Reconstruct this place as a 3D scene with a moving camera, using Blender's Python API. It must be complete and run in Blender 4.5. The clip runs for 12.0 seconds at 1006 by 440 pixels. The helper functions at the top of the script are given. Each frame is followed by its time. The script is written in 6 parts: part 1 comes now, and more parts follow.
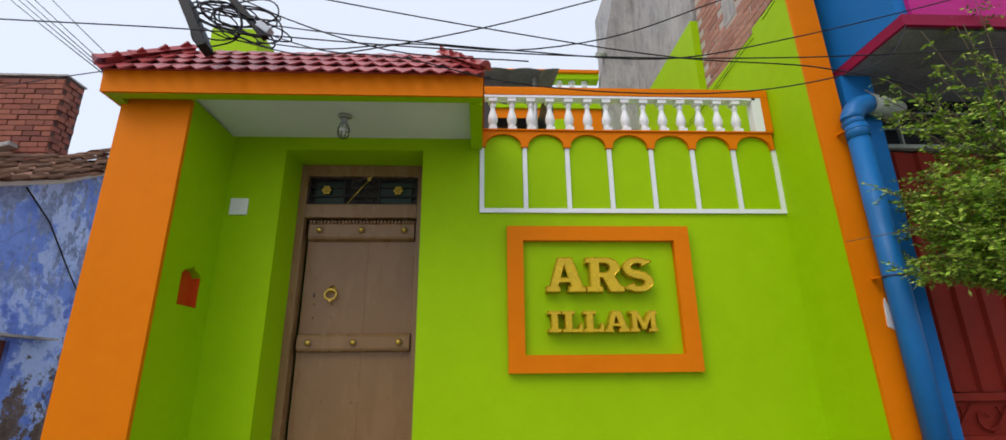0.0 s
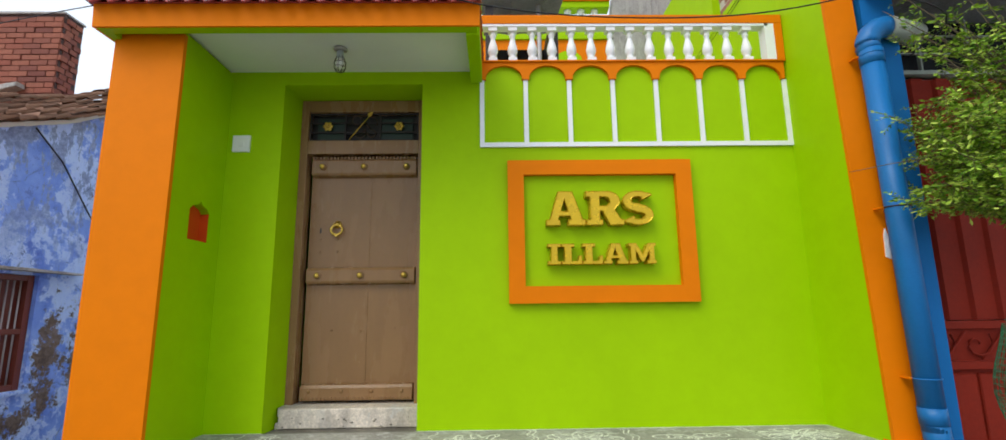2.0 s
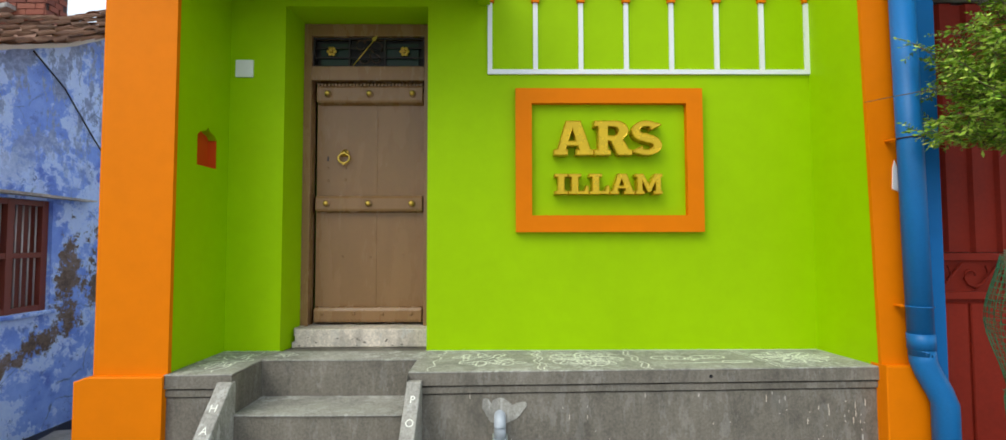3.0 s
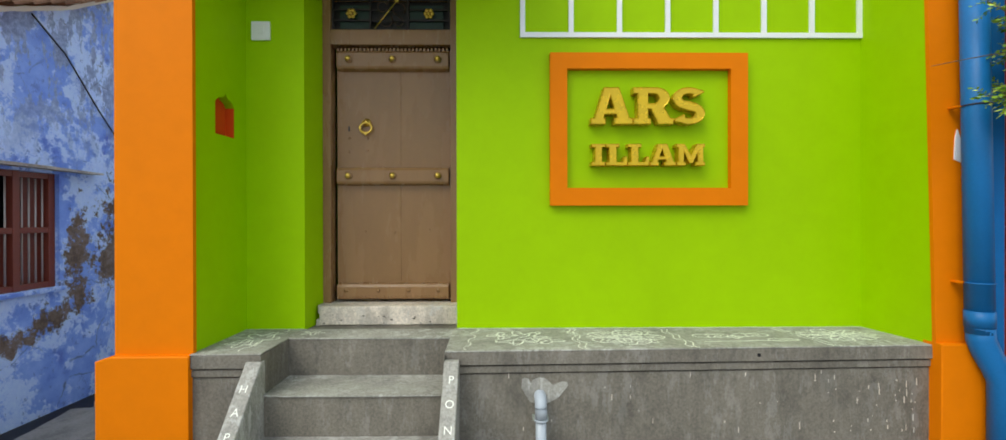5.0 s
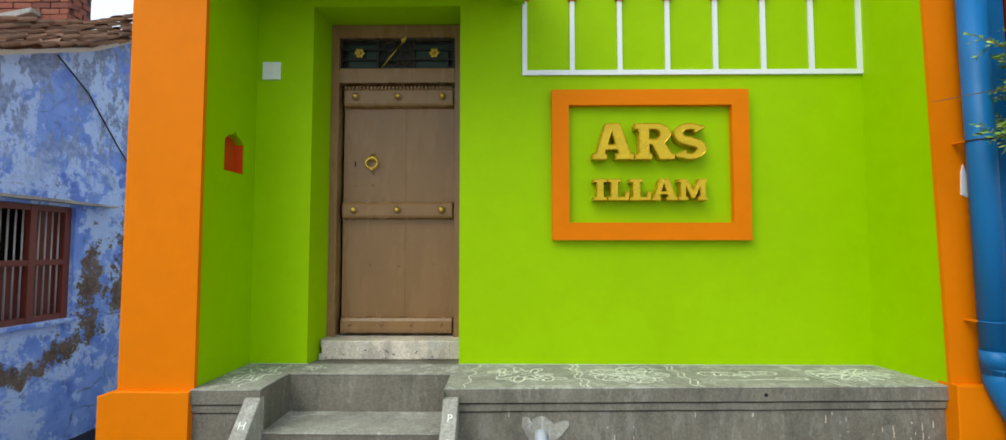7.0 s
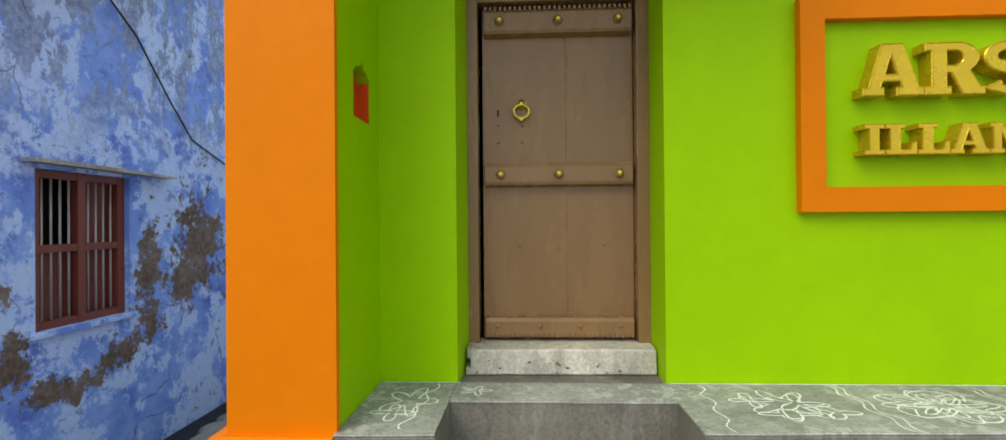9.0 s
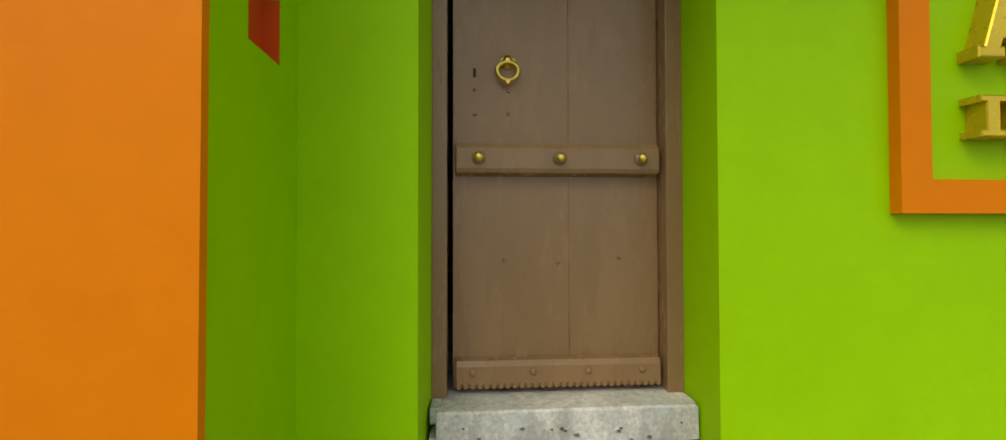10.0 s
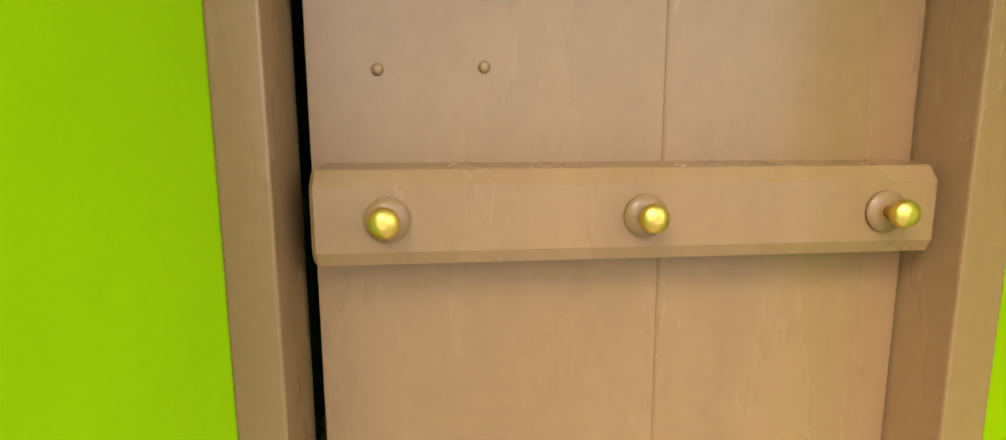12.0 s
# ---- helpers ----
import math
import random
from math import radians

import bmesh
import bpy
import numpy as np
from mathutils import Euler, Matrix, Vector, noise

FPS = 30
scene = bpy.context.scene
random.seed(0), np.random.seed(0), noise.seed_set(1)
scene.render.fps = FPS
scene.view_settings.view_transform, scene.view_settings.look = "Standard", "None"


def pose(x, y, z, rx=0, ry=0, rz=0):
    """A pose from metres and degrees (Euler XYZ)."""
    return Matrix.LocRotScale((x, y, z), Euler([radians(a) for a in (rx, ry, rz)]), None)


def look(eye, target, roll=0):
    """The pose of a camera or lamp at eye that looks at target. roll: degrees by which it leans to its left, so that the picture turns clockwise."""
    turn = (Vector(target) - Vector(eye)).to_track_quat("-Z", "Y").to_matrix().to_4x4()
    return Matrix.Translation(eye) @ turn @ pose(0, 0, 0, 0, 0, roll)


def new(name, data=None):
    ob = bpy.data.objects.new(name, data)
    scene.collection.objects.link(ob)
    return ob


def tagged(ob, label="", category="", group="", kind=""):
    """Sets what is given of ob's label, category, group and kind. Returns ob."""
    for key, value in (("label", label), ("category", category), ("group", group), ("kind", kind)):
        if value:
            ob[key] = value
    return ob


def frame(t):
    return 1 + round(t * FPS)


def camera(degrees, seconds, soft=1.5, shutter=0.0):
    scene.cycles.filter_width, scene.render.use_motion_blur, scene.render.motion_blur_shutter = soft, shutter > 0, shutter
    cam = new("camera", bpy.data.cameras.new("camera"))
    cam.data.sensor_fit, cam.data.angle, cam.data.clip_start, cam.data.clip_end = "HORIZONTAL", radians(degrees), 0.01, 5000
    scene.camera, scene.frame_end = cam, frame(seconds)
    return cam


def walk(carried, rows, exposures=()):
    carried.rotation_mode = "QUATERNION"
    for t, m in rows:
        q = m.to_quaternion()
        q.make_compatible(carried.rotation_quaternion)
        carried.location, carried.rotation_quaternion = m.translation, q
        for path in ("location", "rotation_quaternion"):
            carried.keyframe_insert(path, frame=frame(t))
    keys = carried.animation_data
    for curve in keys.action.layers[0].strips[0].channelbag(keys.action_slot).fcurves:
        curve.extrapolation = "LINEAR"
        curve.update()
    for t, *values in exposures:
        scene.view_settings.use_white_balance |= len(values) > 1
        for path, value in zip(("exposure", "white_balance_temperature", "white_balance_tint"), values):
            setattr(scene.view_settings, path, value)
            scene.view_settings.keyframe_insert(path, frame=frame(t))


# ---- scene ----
cam = camera(90.6, 12.0)
PATH = [
    (0, (0.039, -0.17, 1.43), (0.127, 1.74, 2.018), -0.6),
    (0.5, (0.102, -0.2, 1.434), (0.187, 1.717, 1.995), -1.0),
    (1, (0.144, -0.168, 1.374), (0.2, 1.765, 1.884), -0.8),
    (1.5, (0.126, -0.174, 1.392), (0.177, 1.776, 1.836), -1.0),
    (2, (0.139, -0.185, 1.389), (0.172, 1.784, 1.74), -0.7),
    (2.5, (0.131, -0.194, 1.38), (0.153, 1.795, 1.588), -0.4),
    (3, (0.114, -0.206, 1.345), (0.13, 1.792, 1.436), -0.1),
    (5, (-0.144, -0.027, 1.331), (-0.121, 1.973, 1.325), -0.1),
    (5.5, (-0.189, -0.011, 1.346), (-0.16, 1.989, 1.371), -0.1),
    (6, (-0.135, -0.007, 1.377), (-0.101, 1.992, 1.431), -0.2),
    (6.5, (-0.024, -0.045, 1.389), (0.019, 1.953, 1.47), -0.2),
    (7, (-0.069, -0.041, 1.372), (-0.096, 1.955, 1.482), 0.0),
    (7.5, (-0.466, 0.075, 1.329), (-0.557, 2.07, 1.447), -0.5),
    (7.7, (-0.589, 0.138, 1.33), (-0.689, 2.132, 1.445), -0.4),
    (9.3, (-1.275, 1.161, 1.411), (-1.355, 3.159, 1.394), -0.5),
    (9.5, (-1.32, 1.298, 1.422), (-1.355, 3.298, 1.396), -0.5),
    (10, (-1.388, 1.844, 1.364), (-1.241, 3.838, 1.405), -0.1),
    (10.5, (-1.356, 2.353, 1.436), (-1.119, 4.339, 1.426), -0.3),
    (11, (-1.279, 2.764, 1.5), (-1.091, 4.753, 1.415), -0.4),
    (11.5, (-1.291, 3.102, 1.645), (-1.096, 5.082, 1.436), -0.3),
    (11.7, (-1.286, 3.187, 1.734), (-1.081, 5.16, 1.478), -0.3),
    (12, (-1.246, 3.318, 1.764), (-1.053, 5.29, 1.495), -0.3),
]
EXPOSURES = [(0.0, -0.03, 6500, 13), (1.0, 0.08, 6500, 12), (2.5, 0.36, 6500, 7), (5.5, 0.35, 6500, 4), (7.5, 0.33, 6500, 1), (9.5, 0.37, 6500, 3), (10.0, 0.19, 6500, 1), (10.5, 0.47, 6500, 1), (11.0, 1.0, 6500, 9), (11.5, 1.5, 6500, 14), (12.0, 1.8, 6500, 8)]
walk(cam, [(t, look(eye, target, roll)) for t, eye, target, roll in PATH], EXPOSURES)

# ---- light ----
world = bpy.data.worlds.new("overcast_sky")
scene.world = world
world.use_nodes = True
wn = world.node_tree
wn.nodes.clear()
w_out = wn.nodes.new("ShaderNodeOutputWorld")
w_bg = wn.nodes.new("ShaderNodeBackground")
w_sky = wn.nodes.new("ShaderNodeTexSky")
w_sky.sky_type, w_sky.sun_disc = "NISHITA", False
w_sky.sun_elevation, w_sky.sun_rotation = radians(48), radians(229)
w_sky.air_density, w_sky.dust_density, w_sky.ozone_density = 1.0, 6.0, 1.0
w_mix = wn.nodes.new("ShaderNodeMix")
w_mix.data_type = "RGBA"
w_mix.inputs[0].default_value = 0.75
w_mix.inputs[7].default_value = (9.6, 10.6, 12.0, 1)
wn.links.new(w_sky.outputs[0], w_mix.inputs[6])
wn.links.new(w_mix.outputs[2], w_bg.inputs[0])
w_bg.inputs[1].default_value = 0.107
wn.links.new(w_bg.outputs[0], w_out.inputs[0])

sun_data = bpy.data.lights.new("sun", "SUN")
sun_data.energy, sun_data.angle, sun_data.color = 1.15, radians(35), (1.0, 0.96, 0.9)
sun = new("sun", sun_data)
sun.matrix_world = look((-9, -8, 18), (0, 3.6, 1.5))

# ---- materials ----


def nodes_of(name):
    m = bpy.data.materials.new(name)
    m.use_nodes = True
    t = m.node_tree
    return m, t, t.nodes["Principled BSDF"]


def ramp(t, source, stops):
    r = t.nodes.new("ShaderNodeValToRGB")
    els = r.color_ramp.elements
    while len(els) < len(stops):
        els.new(0.5)
    for e, (p, c) in zip(els, stops):
        e.position, e.color = p, (c if len(c) == 4 else (*c, 1))
    t.links.new(source, r.inputs[0])
    return r.outputs[0]


def noise_of(t, coord, scale, detail=4, rough=0.6, stretch=None):
    n = t.nodes.new("ShaderNodeTexNoise")
    n.inputs["Scale"].default_value, n.inputs["Detail"].default_value, n.inputs["Roughness"].default_value = scale, detail, rough
    if stretch:
        mp = t.nodes.new("ShaderNodeMapping")
        mp.inputs["Scale"].default_value = stretch
        t.links.new(coord, mp.inputs[0])
        coord = mp.outputs[0]
    t.links.new(coord, n.inputs["Vector"])
    return n.outputs[0]


def mixed(t, fac, a, b, mode="MIX"):
    m = t.nodes.new("ShaderNodeMix")
    m.data_type, m.blend_type = "RGBA", mode
    for socket, v in ((m.inputs[0], fac), (m.inputs[6], a), (m.inputs[7], b)):
        if isinstance(v, (int, float)):
            socket.default_value = v
        elif isinstance(v, tuple):
            socket.default_value = (*v[:3], 1)
        else:
            t.links.new(v, socket)
    return m.outputs[2]


def bump(t, b, height, strength, distance=0.01):
    n = t.nodes.new("ShaderNodeBump")
    n.inputs["Strength"].default_value, n.inputs["Distance"].default_value = strength, distance
    t.links.new(height, n.inputs["Height"])
    t.links.new(n.outputs[0], b.inputs["Normal"])


def shade(c, k):
    return tuple(min(1, v * k) for v in c)


def paint(name, c, rough=0.5, vary=0.08, grain=90, relief=0.15, metal=0.0, large=1.3, stretch=None, spec=0.5):
    """Paint or any plain solid: two scales of variation and a fine relief."""
    m, t, b = nodes_of(name)
    co = t.nodes.new("ShaderNodeTexCoord").outputs["Object"]
    big = noise_of(t, co, large, 5, 0.6, stretch)
    fine = noise_of(t, co, grain, 3)
    col = ramp(t, big, [(0.3, shade(c, 1 - vary)), (0.7, shade(c, 1 + vary))])
    col = mixed(t, 0.25, col, ramp(t, fine, [(0.3, shade(c, 1 - vary * 1.5)), (0.7, shade(c, 1 + vary))]))
    t.links.new(col, b.inputs["Base Color"])
    t.links.new(ramp(t, big, [(0.2, (rough * 0.85,) * 3), (0.8, (min(1, rough * 1.15),) * 3)]), b.inputs["Roughness"])
    b.inputs["Metallic"].default_value = metal
    b.inputs["Specular IOR Level"].default_value = spec
    bump(t, b, fine, relief, 0.003)
    return m


def wall_paint(name, c, rough=0.55):
    """Fresh emulsion on trowelled plaster."""
    m, t, b = nodes_of(name)
    co = t.nodes.new("ShaderNodeTexCoord").outputs["Object"]
    big = noise_of(t, co, 0.8, 4)
    mid = noise_of(t, co, 7, 5, 0.65)
    fine = noise_of(t, co, 120, 3)
    col = ramp(t, big, [(0.3, shade(c, 0.94)), (0.7, shade(c, 1.05))])
    col = mixed(t, 0.3, col, ramp(t, mid, [(0.35, shade(c, 0.9)), (0.65, shade(c, 1.06))]))
    t.links.new(col, b.inputs["Base Color"])
    b.inputs["Roughness"].default_value = rough
    b.inputs["Specular IOR Level"].default_value = 0.1
    h = mixed(t, 0.25, mid, fine)
    bump(t, b, h, 0.08, 0.008)
    return m


def concrete(name, c, streak=0.5, lime=0.0):
    m, t, b = nodes_of(name)
    co = t.nodes.new("ShaderNodeTexCoord").outputs["Object"]
    big = noise_of(t, co, 1.6, 6, 0.65)
    run = noise_of(t, co, 6, 6, 0.72, (3.2, 3.2, 0.3))
    fine = noise_of(t, co, 60, 4, 0.7)
    col = ramp(t, big, [(0.3, shade(c, 0.55)), (0.5, c), (0.7, shade(c, 1.45))])
    col = mixed(t, streak, col, ramp(t, run, [(0.35, shade(c, 0.4)), (0.52, c), (0.68, shade(c, 1.8))]))
    col = mixed(t, 0.38, col, ramp(t, fine, [(0.35, shade(c, 0.45)), (0.65, shade(c, 1.6))]))
    grime = noise_of(t, co, 3.2, 10, 0.76, (1.2, 1.2, 0.7))
    col = mixed(t, ramp(t, grime, [(0.5, (0, 0, 0)), (0.64, (0.6, 0.6, 0.6))]), col, shade(c, 0.42))
    thin = noise_of(t, co, 26, 7, 0.7, (2.2, 2.2, 0.09))
    col = mixed(t, ramp(t, thin, [(0.58, (0, 0, 0)), (0.72, (0.28, 0.28, 0.28))]), col, shade(c, 1.9))
    if lime:
        spots = noise_of(t, co, 9, 8, 0.75, (1.6, 1.6, 0.55))
        where = noise_of(t, co, 2.3, 3, 0.5)
        f = mixed(t, 1.0, ramp(t, spots, [(0.51, (0, 0, 0)), (0.57, (1, 1, 1))]), ramp(t, where, [(0.36, (0, 0, 0)), (0.58, (lime,) * 3)]), "MULTIPLY")
        col = mixed(t, f, col, (0.55, 0.54, 0.5))
    t.links.new(col, b.inputs["Base Color"])
    b.inputs["Roughness"].default_value = 0.72
    bump(t, b, mixed(t, 0.5, run, fine), 0.6, 0.007)
    return m


def stained_floor(name, c):
    """Trowelled cement with broad damp stains and thin scratches."""
    m, t, b = nodes_of(name)
    co = t.nodes.new("ShaderNodeTexCoord").outputs["Object"]
    big = noise_of(t, co, 2.4, 9, 0.68)
    smear = noise_of(t, co, 5, 9, 0.78, (0.5, 1.6, 1))
    fine = noise_of(t, co, 70, 4, 0.7)
    col = ramp(t, big, [(0.38, shade(c, 0.5)), (0.5, shade(c, 0.95)), (0.66, shade(c, 1.2))])
    col = mixed(t, ramp(t, smear, [(0.53, (0, 0, 0)), (0.6, (0.75, 0.75, 0.75))]), col, (c[0] * 0.52, c[1] * 0.5, c[2] * 0.38))
    col = mixed(t, 0.15, col, ramp(t, fine, [(0.35, shade(c, 0.6)), (0.65, shade(c, 1.2))]))
    t.links.new(col, b.inputs["Base Color"])
    t.links.new(ramp(t, big, [(0.3, (0.3,) * 3), (0.7, (0.55,) * 3)]), b.inputs["Roughness"])
    bump(t, b, mixed(t, 0.4, smear, fine), 0.15, 0.004)
    return m


def distressed_blue():
    """Old lime-washed blue plaster: pale wash, grey mildew high up, and flaked brown patches."""
    m, t, b = nodes_of("flaking blue limewash")
    co = t.nodes.new("ShaderNodeTexCoord").outputs["Object"]
    mid = noise_of(t, co, 2.2, 9, 0.72)
    patch = noise_of(t, co, 1.8, 10, 0.74)
    fine = noise_of(t, co, 24, 6, 0.72)
    run = noise_of(t, co, 3.4, 8, 0.74, (1, 1.3, 0.6))
    blue = ramp(t, mid, [(0.34, (0.09, 0.15, 0.6)), (0.46, (0.16, 0.29, 0.8)), (0.6, (0.24, 0.39, 0.88))])
    blue = mixed(t, ramp(t, patch, [(0.475, (0, 0, 0)), (0.515, (1, 1, 1))]), blue, ramp(t, fine, [(0.3, (0.38, 0.54, 0.95)), (0.7, (0.52, 0.68, 1.0))]))
    fleck = noise_of(t, co, 9, 10, 0.78)
    blue = mixed(t, ramp(t, fleck, [(0.575, (0, 0, 0)), (0.6, (0.75, 0.75, 0.75))]), blue, (0.11, 0.18, 0.55))
    sep = t.nodes.new("ShaderNodeSeparateXYZ")
    t.links.new(co, sep.inputs[0])
    high = t.nodes.new("ShaderNodeMapRange")
    high.inputs[1].default_value, high.inputs[2].default_value = 1.75, 2.6
    t.links.new(sep.outputs[2], high.inputs[0])
    mild = mixed(t, 1.0, ramp(t, run, [(0.495, (0, 0, 0)), (0.52, (1, 1, 1))]), high.outputs[0], "MULTIPLY")
    col = mixed(t, mild, blue, ramp(t, fine, [(0.3, (0.12, 0.165, 0.34)), (0.5, (0.23, 0.31, 0.55)), (0.7, (0.37, 0.48, 0.79))]))
    # hairline cracks, here and there
    warp = t.nodes.new("ShaderNodeTexNoise")
    warp.inputs["Scale"].default_value, warp.inputs["Detail"].default_value = 5, 4
    t.links.new(co, warp.inputs["Vector"])
    vor = t.nodes.new("ShaderNodeTexVoronoi")
    vor.feature = "DISTANCE_TO_EDGE"
    vor.inputs["Scale"].default_value = 1.7
    t.links.new(mixed(t, 0.12, co, warp.outputs["Color"]), vor.inputs["Vector"])
    crack = mixed(t, 1.0, ramp(t, vor.outputs["Distance"], [(0.0, (1, 1, 1)), (0.012, (0, 0, 0))]), ramp(t, mid, [(0.5, (0, 0, 0)), (0.56, (0.8, 0.8, 0.8))]), "MULTIPLY")
    col = mixed(t, crack, col, (0.05, 0.06, 0.14))
    # flaked patches: where they lie (y, z), their reach, and their slant
    total = None
    for y, z, ry, rz, a in ((5.72, 1.2, 0.62, 0.8, 0), (5.5, 0.85, 0.45, 0.4, 0), (5.07, 1.02, 0.24, 0.7, 0), (5.1, 0.62, 0.26, 0.4, 0), (4.72, 0.37, 0.62, 0.2, 26), (4.2, 0.24, 0.5, 0.17, -8), (3.93, 0.46, 0.2, 0.36, 0), (3.68, 0.97, 0.34, 0.36, 0), (6.6, 0.9, 0.9, 0.7, 0), (3.1, 0.5, 0.5, 0.3, 15)):
        mp = t.nodes.new("ShaderNodeMapping")
        mp.vector_type = "TEXTURE"
        mp.inputs["Location"].default_value = (BLUE_X, y, z)
        mp.inputs["Rotation"].default_value = (radians(a), 0, 0)
        mp.inputs["Scale"].default_value = (3.0, ry, rz)
        t.links.new(co, mp.inputs[0])
        g = t.nodes.new("ShaderNodeTexGradient")
        g.gradient_type = "SPHERICAL"
        t.links.new(mp.outputs[0], g.inputs[0])
        total = g.outputs[0] if total is None else mixed(t, 1.0, total, g.outputs[0], "LIGHTEN")
    edge = mixed(t, 0.66, total, patch)
    flake = ramp(t, mixed(t, 0.48, edge, fleck), [(0.484, (0, 0, 0)), (0.508, (1, 1, 1))])
    col = mixed(t, flake, col, ramp(t, mixed(t, 0.5, fine, mid), [(0.4, (0.06, 0.046, 0.046)), (0.5, (0.14, 0.1, 0.075)), (0.62, (0.23, 0.19, 0.19))]))
    t.links.new(col, b.inputs["Base Color"])
    b.inputs["Roughness"].default_value = 0.85
    bump(t, b, mixed(t, 0.5, mixed(t, 0.4, mid, fine), flake), 0.6, 0.012)
    return m


def gloss_stone(name, c, rough):
    m, t, b = nodes_of(name)
    co = t.nodes.new("ShaderNodeTexCoord").outputs["Object"]
    speck = noise_of(t, co, 55, 5, 0.75)
    vein = noise_of(t, co, 4, 7, 0.7)
    col = ramp(t, speck, [(0.4, shade(c, 0.5)), (0.62, shade(c, 1.4)), (0.75, shade(c, 5))])
    col = mixed(t, 0.35, col, ramp(t, vein, [(0.4, shade(c, 0.6)), (0.7, shade(c, 2.5))]))
    t.links.new(col, b.inputs["Base Color"])
    t.links.new(ramp(t, vein, [(0.3, (rough * 0.7,) * 3), (0.7, (rough * 1.5,) * 3)]), b.inputs["Roughness"])
    b.inputs["Specular IOR Level"].default_value = 0.3
    bump(t, b, vein, 0.12, 0.01)
    return m


def pieces(name, stops, rough=0.8, relief=0.5):
    """Bricks, tiles and leaves: every piece a little different."""
    m, t, b = nodes_of(name)
    co = t.nodes.new("ShaderNodeTexCoord").outputs["Object"]
    info = t.nodes.new("ShaderNodeObjectInfo").outputs["Random"]
    isl = t.nodes.new("ShaderNodeNewGeometry").outputs["Random Per Island"]
    add = t.nodes.new("ShaderNodeMath")
    add.operation = "ADD"
    t.links.new(info, add.inputs[0])
    t.links.new(isl, add.inputs[1])
    fr = t.nodes.new("ShaderNodeMath")
    fr.operation = "FRACT"
    t.links.new(add.outputs[0], fr.inputs[0])
    base = ramp(t, fr.outputs[0], stops)
    fine = noise_of(t, co, 40, 5, 0.7)
    big = noise_of(t, co, 3, 4, 0.6)
    col = mixed(t, 0.5, base, ramp(t, fine, [(0.3, (0.45,) * 3), (0.7, (1.0,) * 3)]), "MULTIPLY")
    col = mixed(t, 0.35, col, ramp(t, big, [(0.3, (0.5,) * 3), (0.7, (1.0,) * 3)]), "MULTIPLY")
    t.links.new(col, b.inputs["Base Color"])
    b.inputs["Roughness"].default_value = rough
    bump(t, b, fine, relief, 0.004)
    return m


def glow(name, c, k):
    m, t, b = nodes_of(name)
    b.inputs["Base Color"].default_value = (*c, 1)
    b.inputs["Emission Color"].default_value = (*c, 1)
    b.inputs["Emission Strength"].default_value = k
    return m


BLUE_X = -4.4
GREEN = wall_paint("lime green emulsion", (0.325, 0.55, 0.0))
# Lime green again, its hue shifted deeper to carry the hall's shade.
GREEN_HALL_SHADE = wall_paint("lime green emulsion with hall shade in its hue", (0.23, 0.66, 0.0))
ORANGE = wall_paint("orange emulsion", (0.76, 0.192, 0.0))
WHITE = paint("white gloss paint", (0.8, 0.8, 0.8), 0.4, 0.05)
SOFFIT = paint("white ceiling paint", (0.72, 0.74, 0.72), 0.7, 0.06)
SOFFIT_GREY = concrete("dark grey ceiling plaster", (0.2, 0.21, 0.22), 0.2)
PICKET_GLINT = paint("glint-lightened steel", (0.22, 0.17, 0.14), 0.4, 0.3, 30, 0.2, metal=0.6)
WHITE_WASH = wall_paint("old whitewash", (0.72, 0.71, 0.68), 0.8)
BROWN = paint("brown enamel paint", (0.275, 0.148, 0.062), 0.27, 0.1, 50, 0.1, large=2.5, stretch=(3, 3, 0.6), spec=0.35)
BROWN_IN = paint("brown enamel on metal", (0.065, 0.034, 0.018), 0.4, 0.15, metal=0.1)
GOLD = paint("gold paint", (0.62, 0.4, 0.012), 0.27, 0.1, 60, 0.12, 0.5, large=9)
BRASS = paint("polished brass", (0.75, 0.5, 0.1), 0.38, 0.08, 80, 0.1, 0.95)
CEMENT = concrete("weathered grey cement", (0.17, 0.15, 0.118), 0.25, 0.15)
# Paler than CEMENT, with more lime spots; used on tops and treads.
CEMENT_TOP = concrete("paler cement with lime spots", (0.32, 0.305, 0.265), 0.2, 0.8)
SILL = concrete("pale cement sill", (0.64, 0.55, 0.45), 0.06, 0.7)
ROAD = concrete("dusty concrete road", (0.2, 0.19, 0.175), 0.1)
CHALK = paint("rice flour chalk", (0.88, 0.88, 0.78), 0.9, 0.15)
BLUEWALL = distressed_blue()
GREY_PLASTER = concrete("grey cement plaster", (0.36, 0.345, 0.33), 0.4)
BRICK = pieces("red country brick", [(0.0, (0.42, 0.19, 0.13)), (0.5, (0.55, 0.28, 0.2)), (1.0, (0.34, 0.14, 0.1))], 0.9)
BRICK_OLD = pieces("dark weathered brick", [(0.0, (0.3, 0.085, 0.055)), (0.5, (0.38, 0.13, 0.08)), (1.0, (0.2, 0.06, 0.045))], 0.9)
MORTAR_OLD = paint("dark old mortar", (0.07, 0.04, 0.035), 0.95, 0.2, 40, 0.5)
MORTAR = paint("grey mortar", (0.46, 0.41, 0.36), 0.95, 0.2, 40, 0.5)
TILE_RED = pieces("painted red roof tile", [(0.0, (0.44, 0.065, 0.065)), (0.5, (0.54, 0.09, 0.085)), (1.0, (0.38, 0.055, 0.056))], 0.36, 0.2)
TILE_OLD = pieces("old clay roof tile", [(0.0, (0.26, 0.13, 0.08)), (0.5, (0.38, 0.2, 0.12)), (1.0, (0.15, 0.09, 0.065))], 0.9)
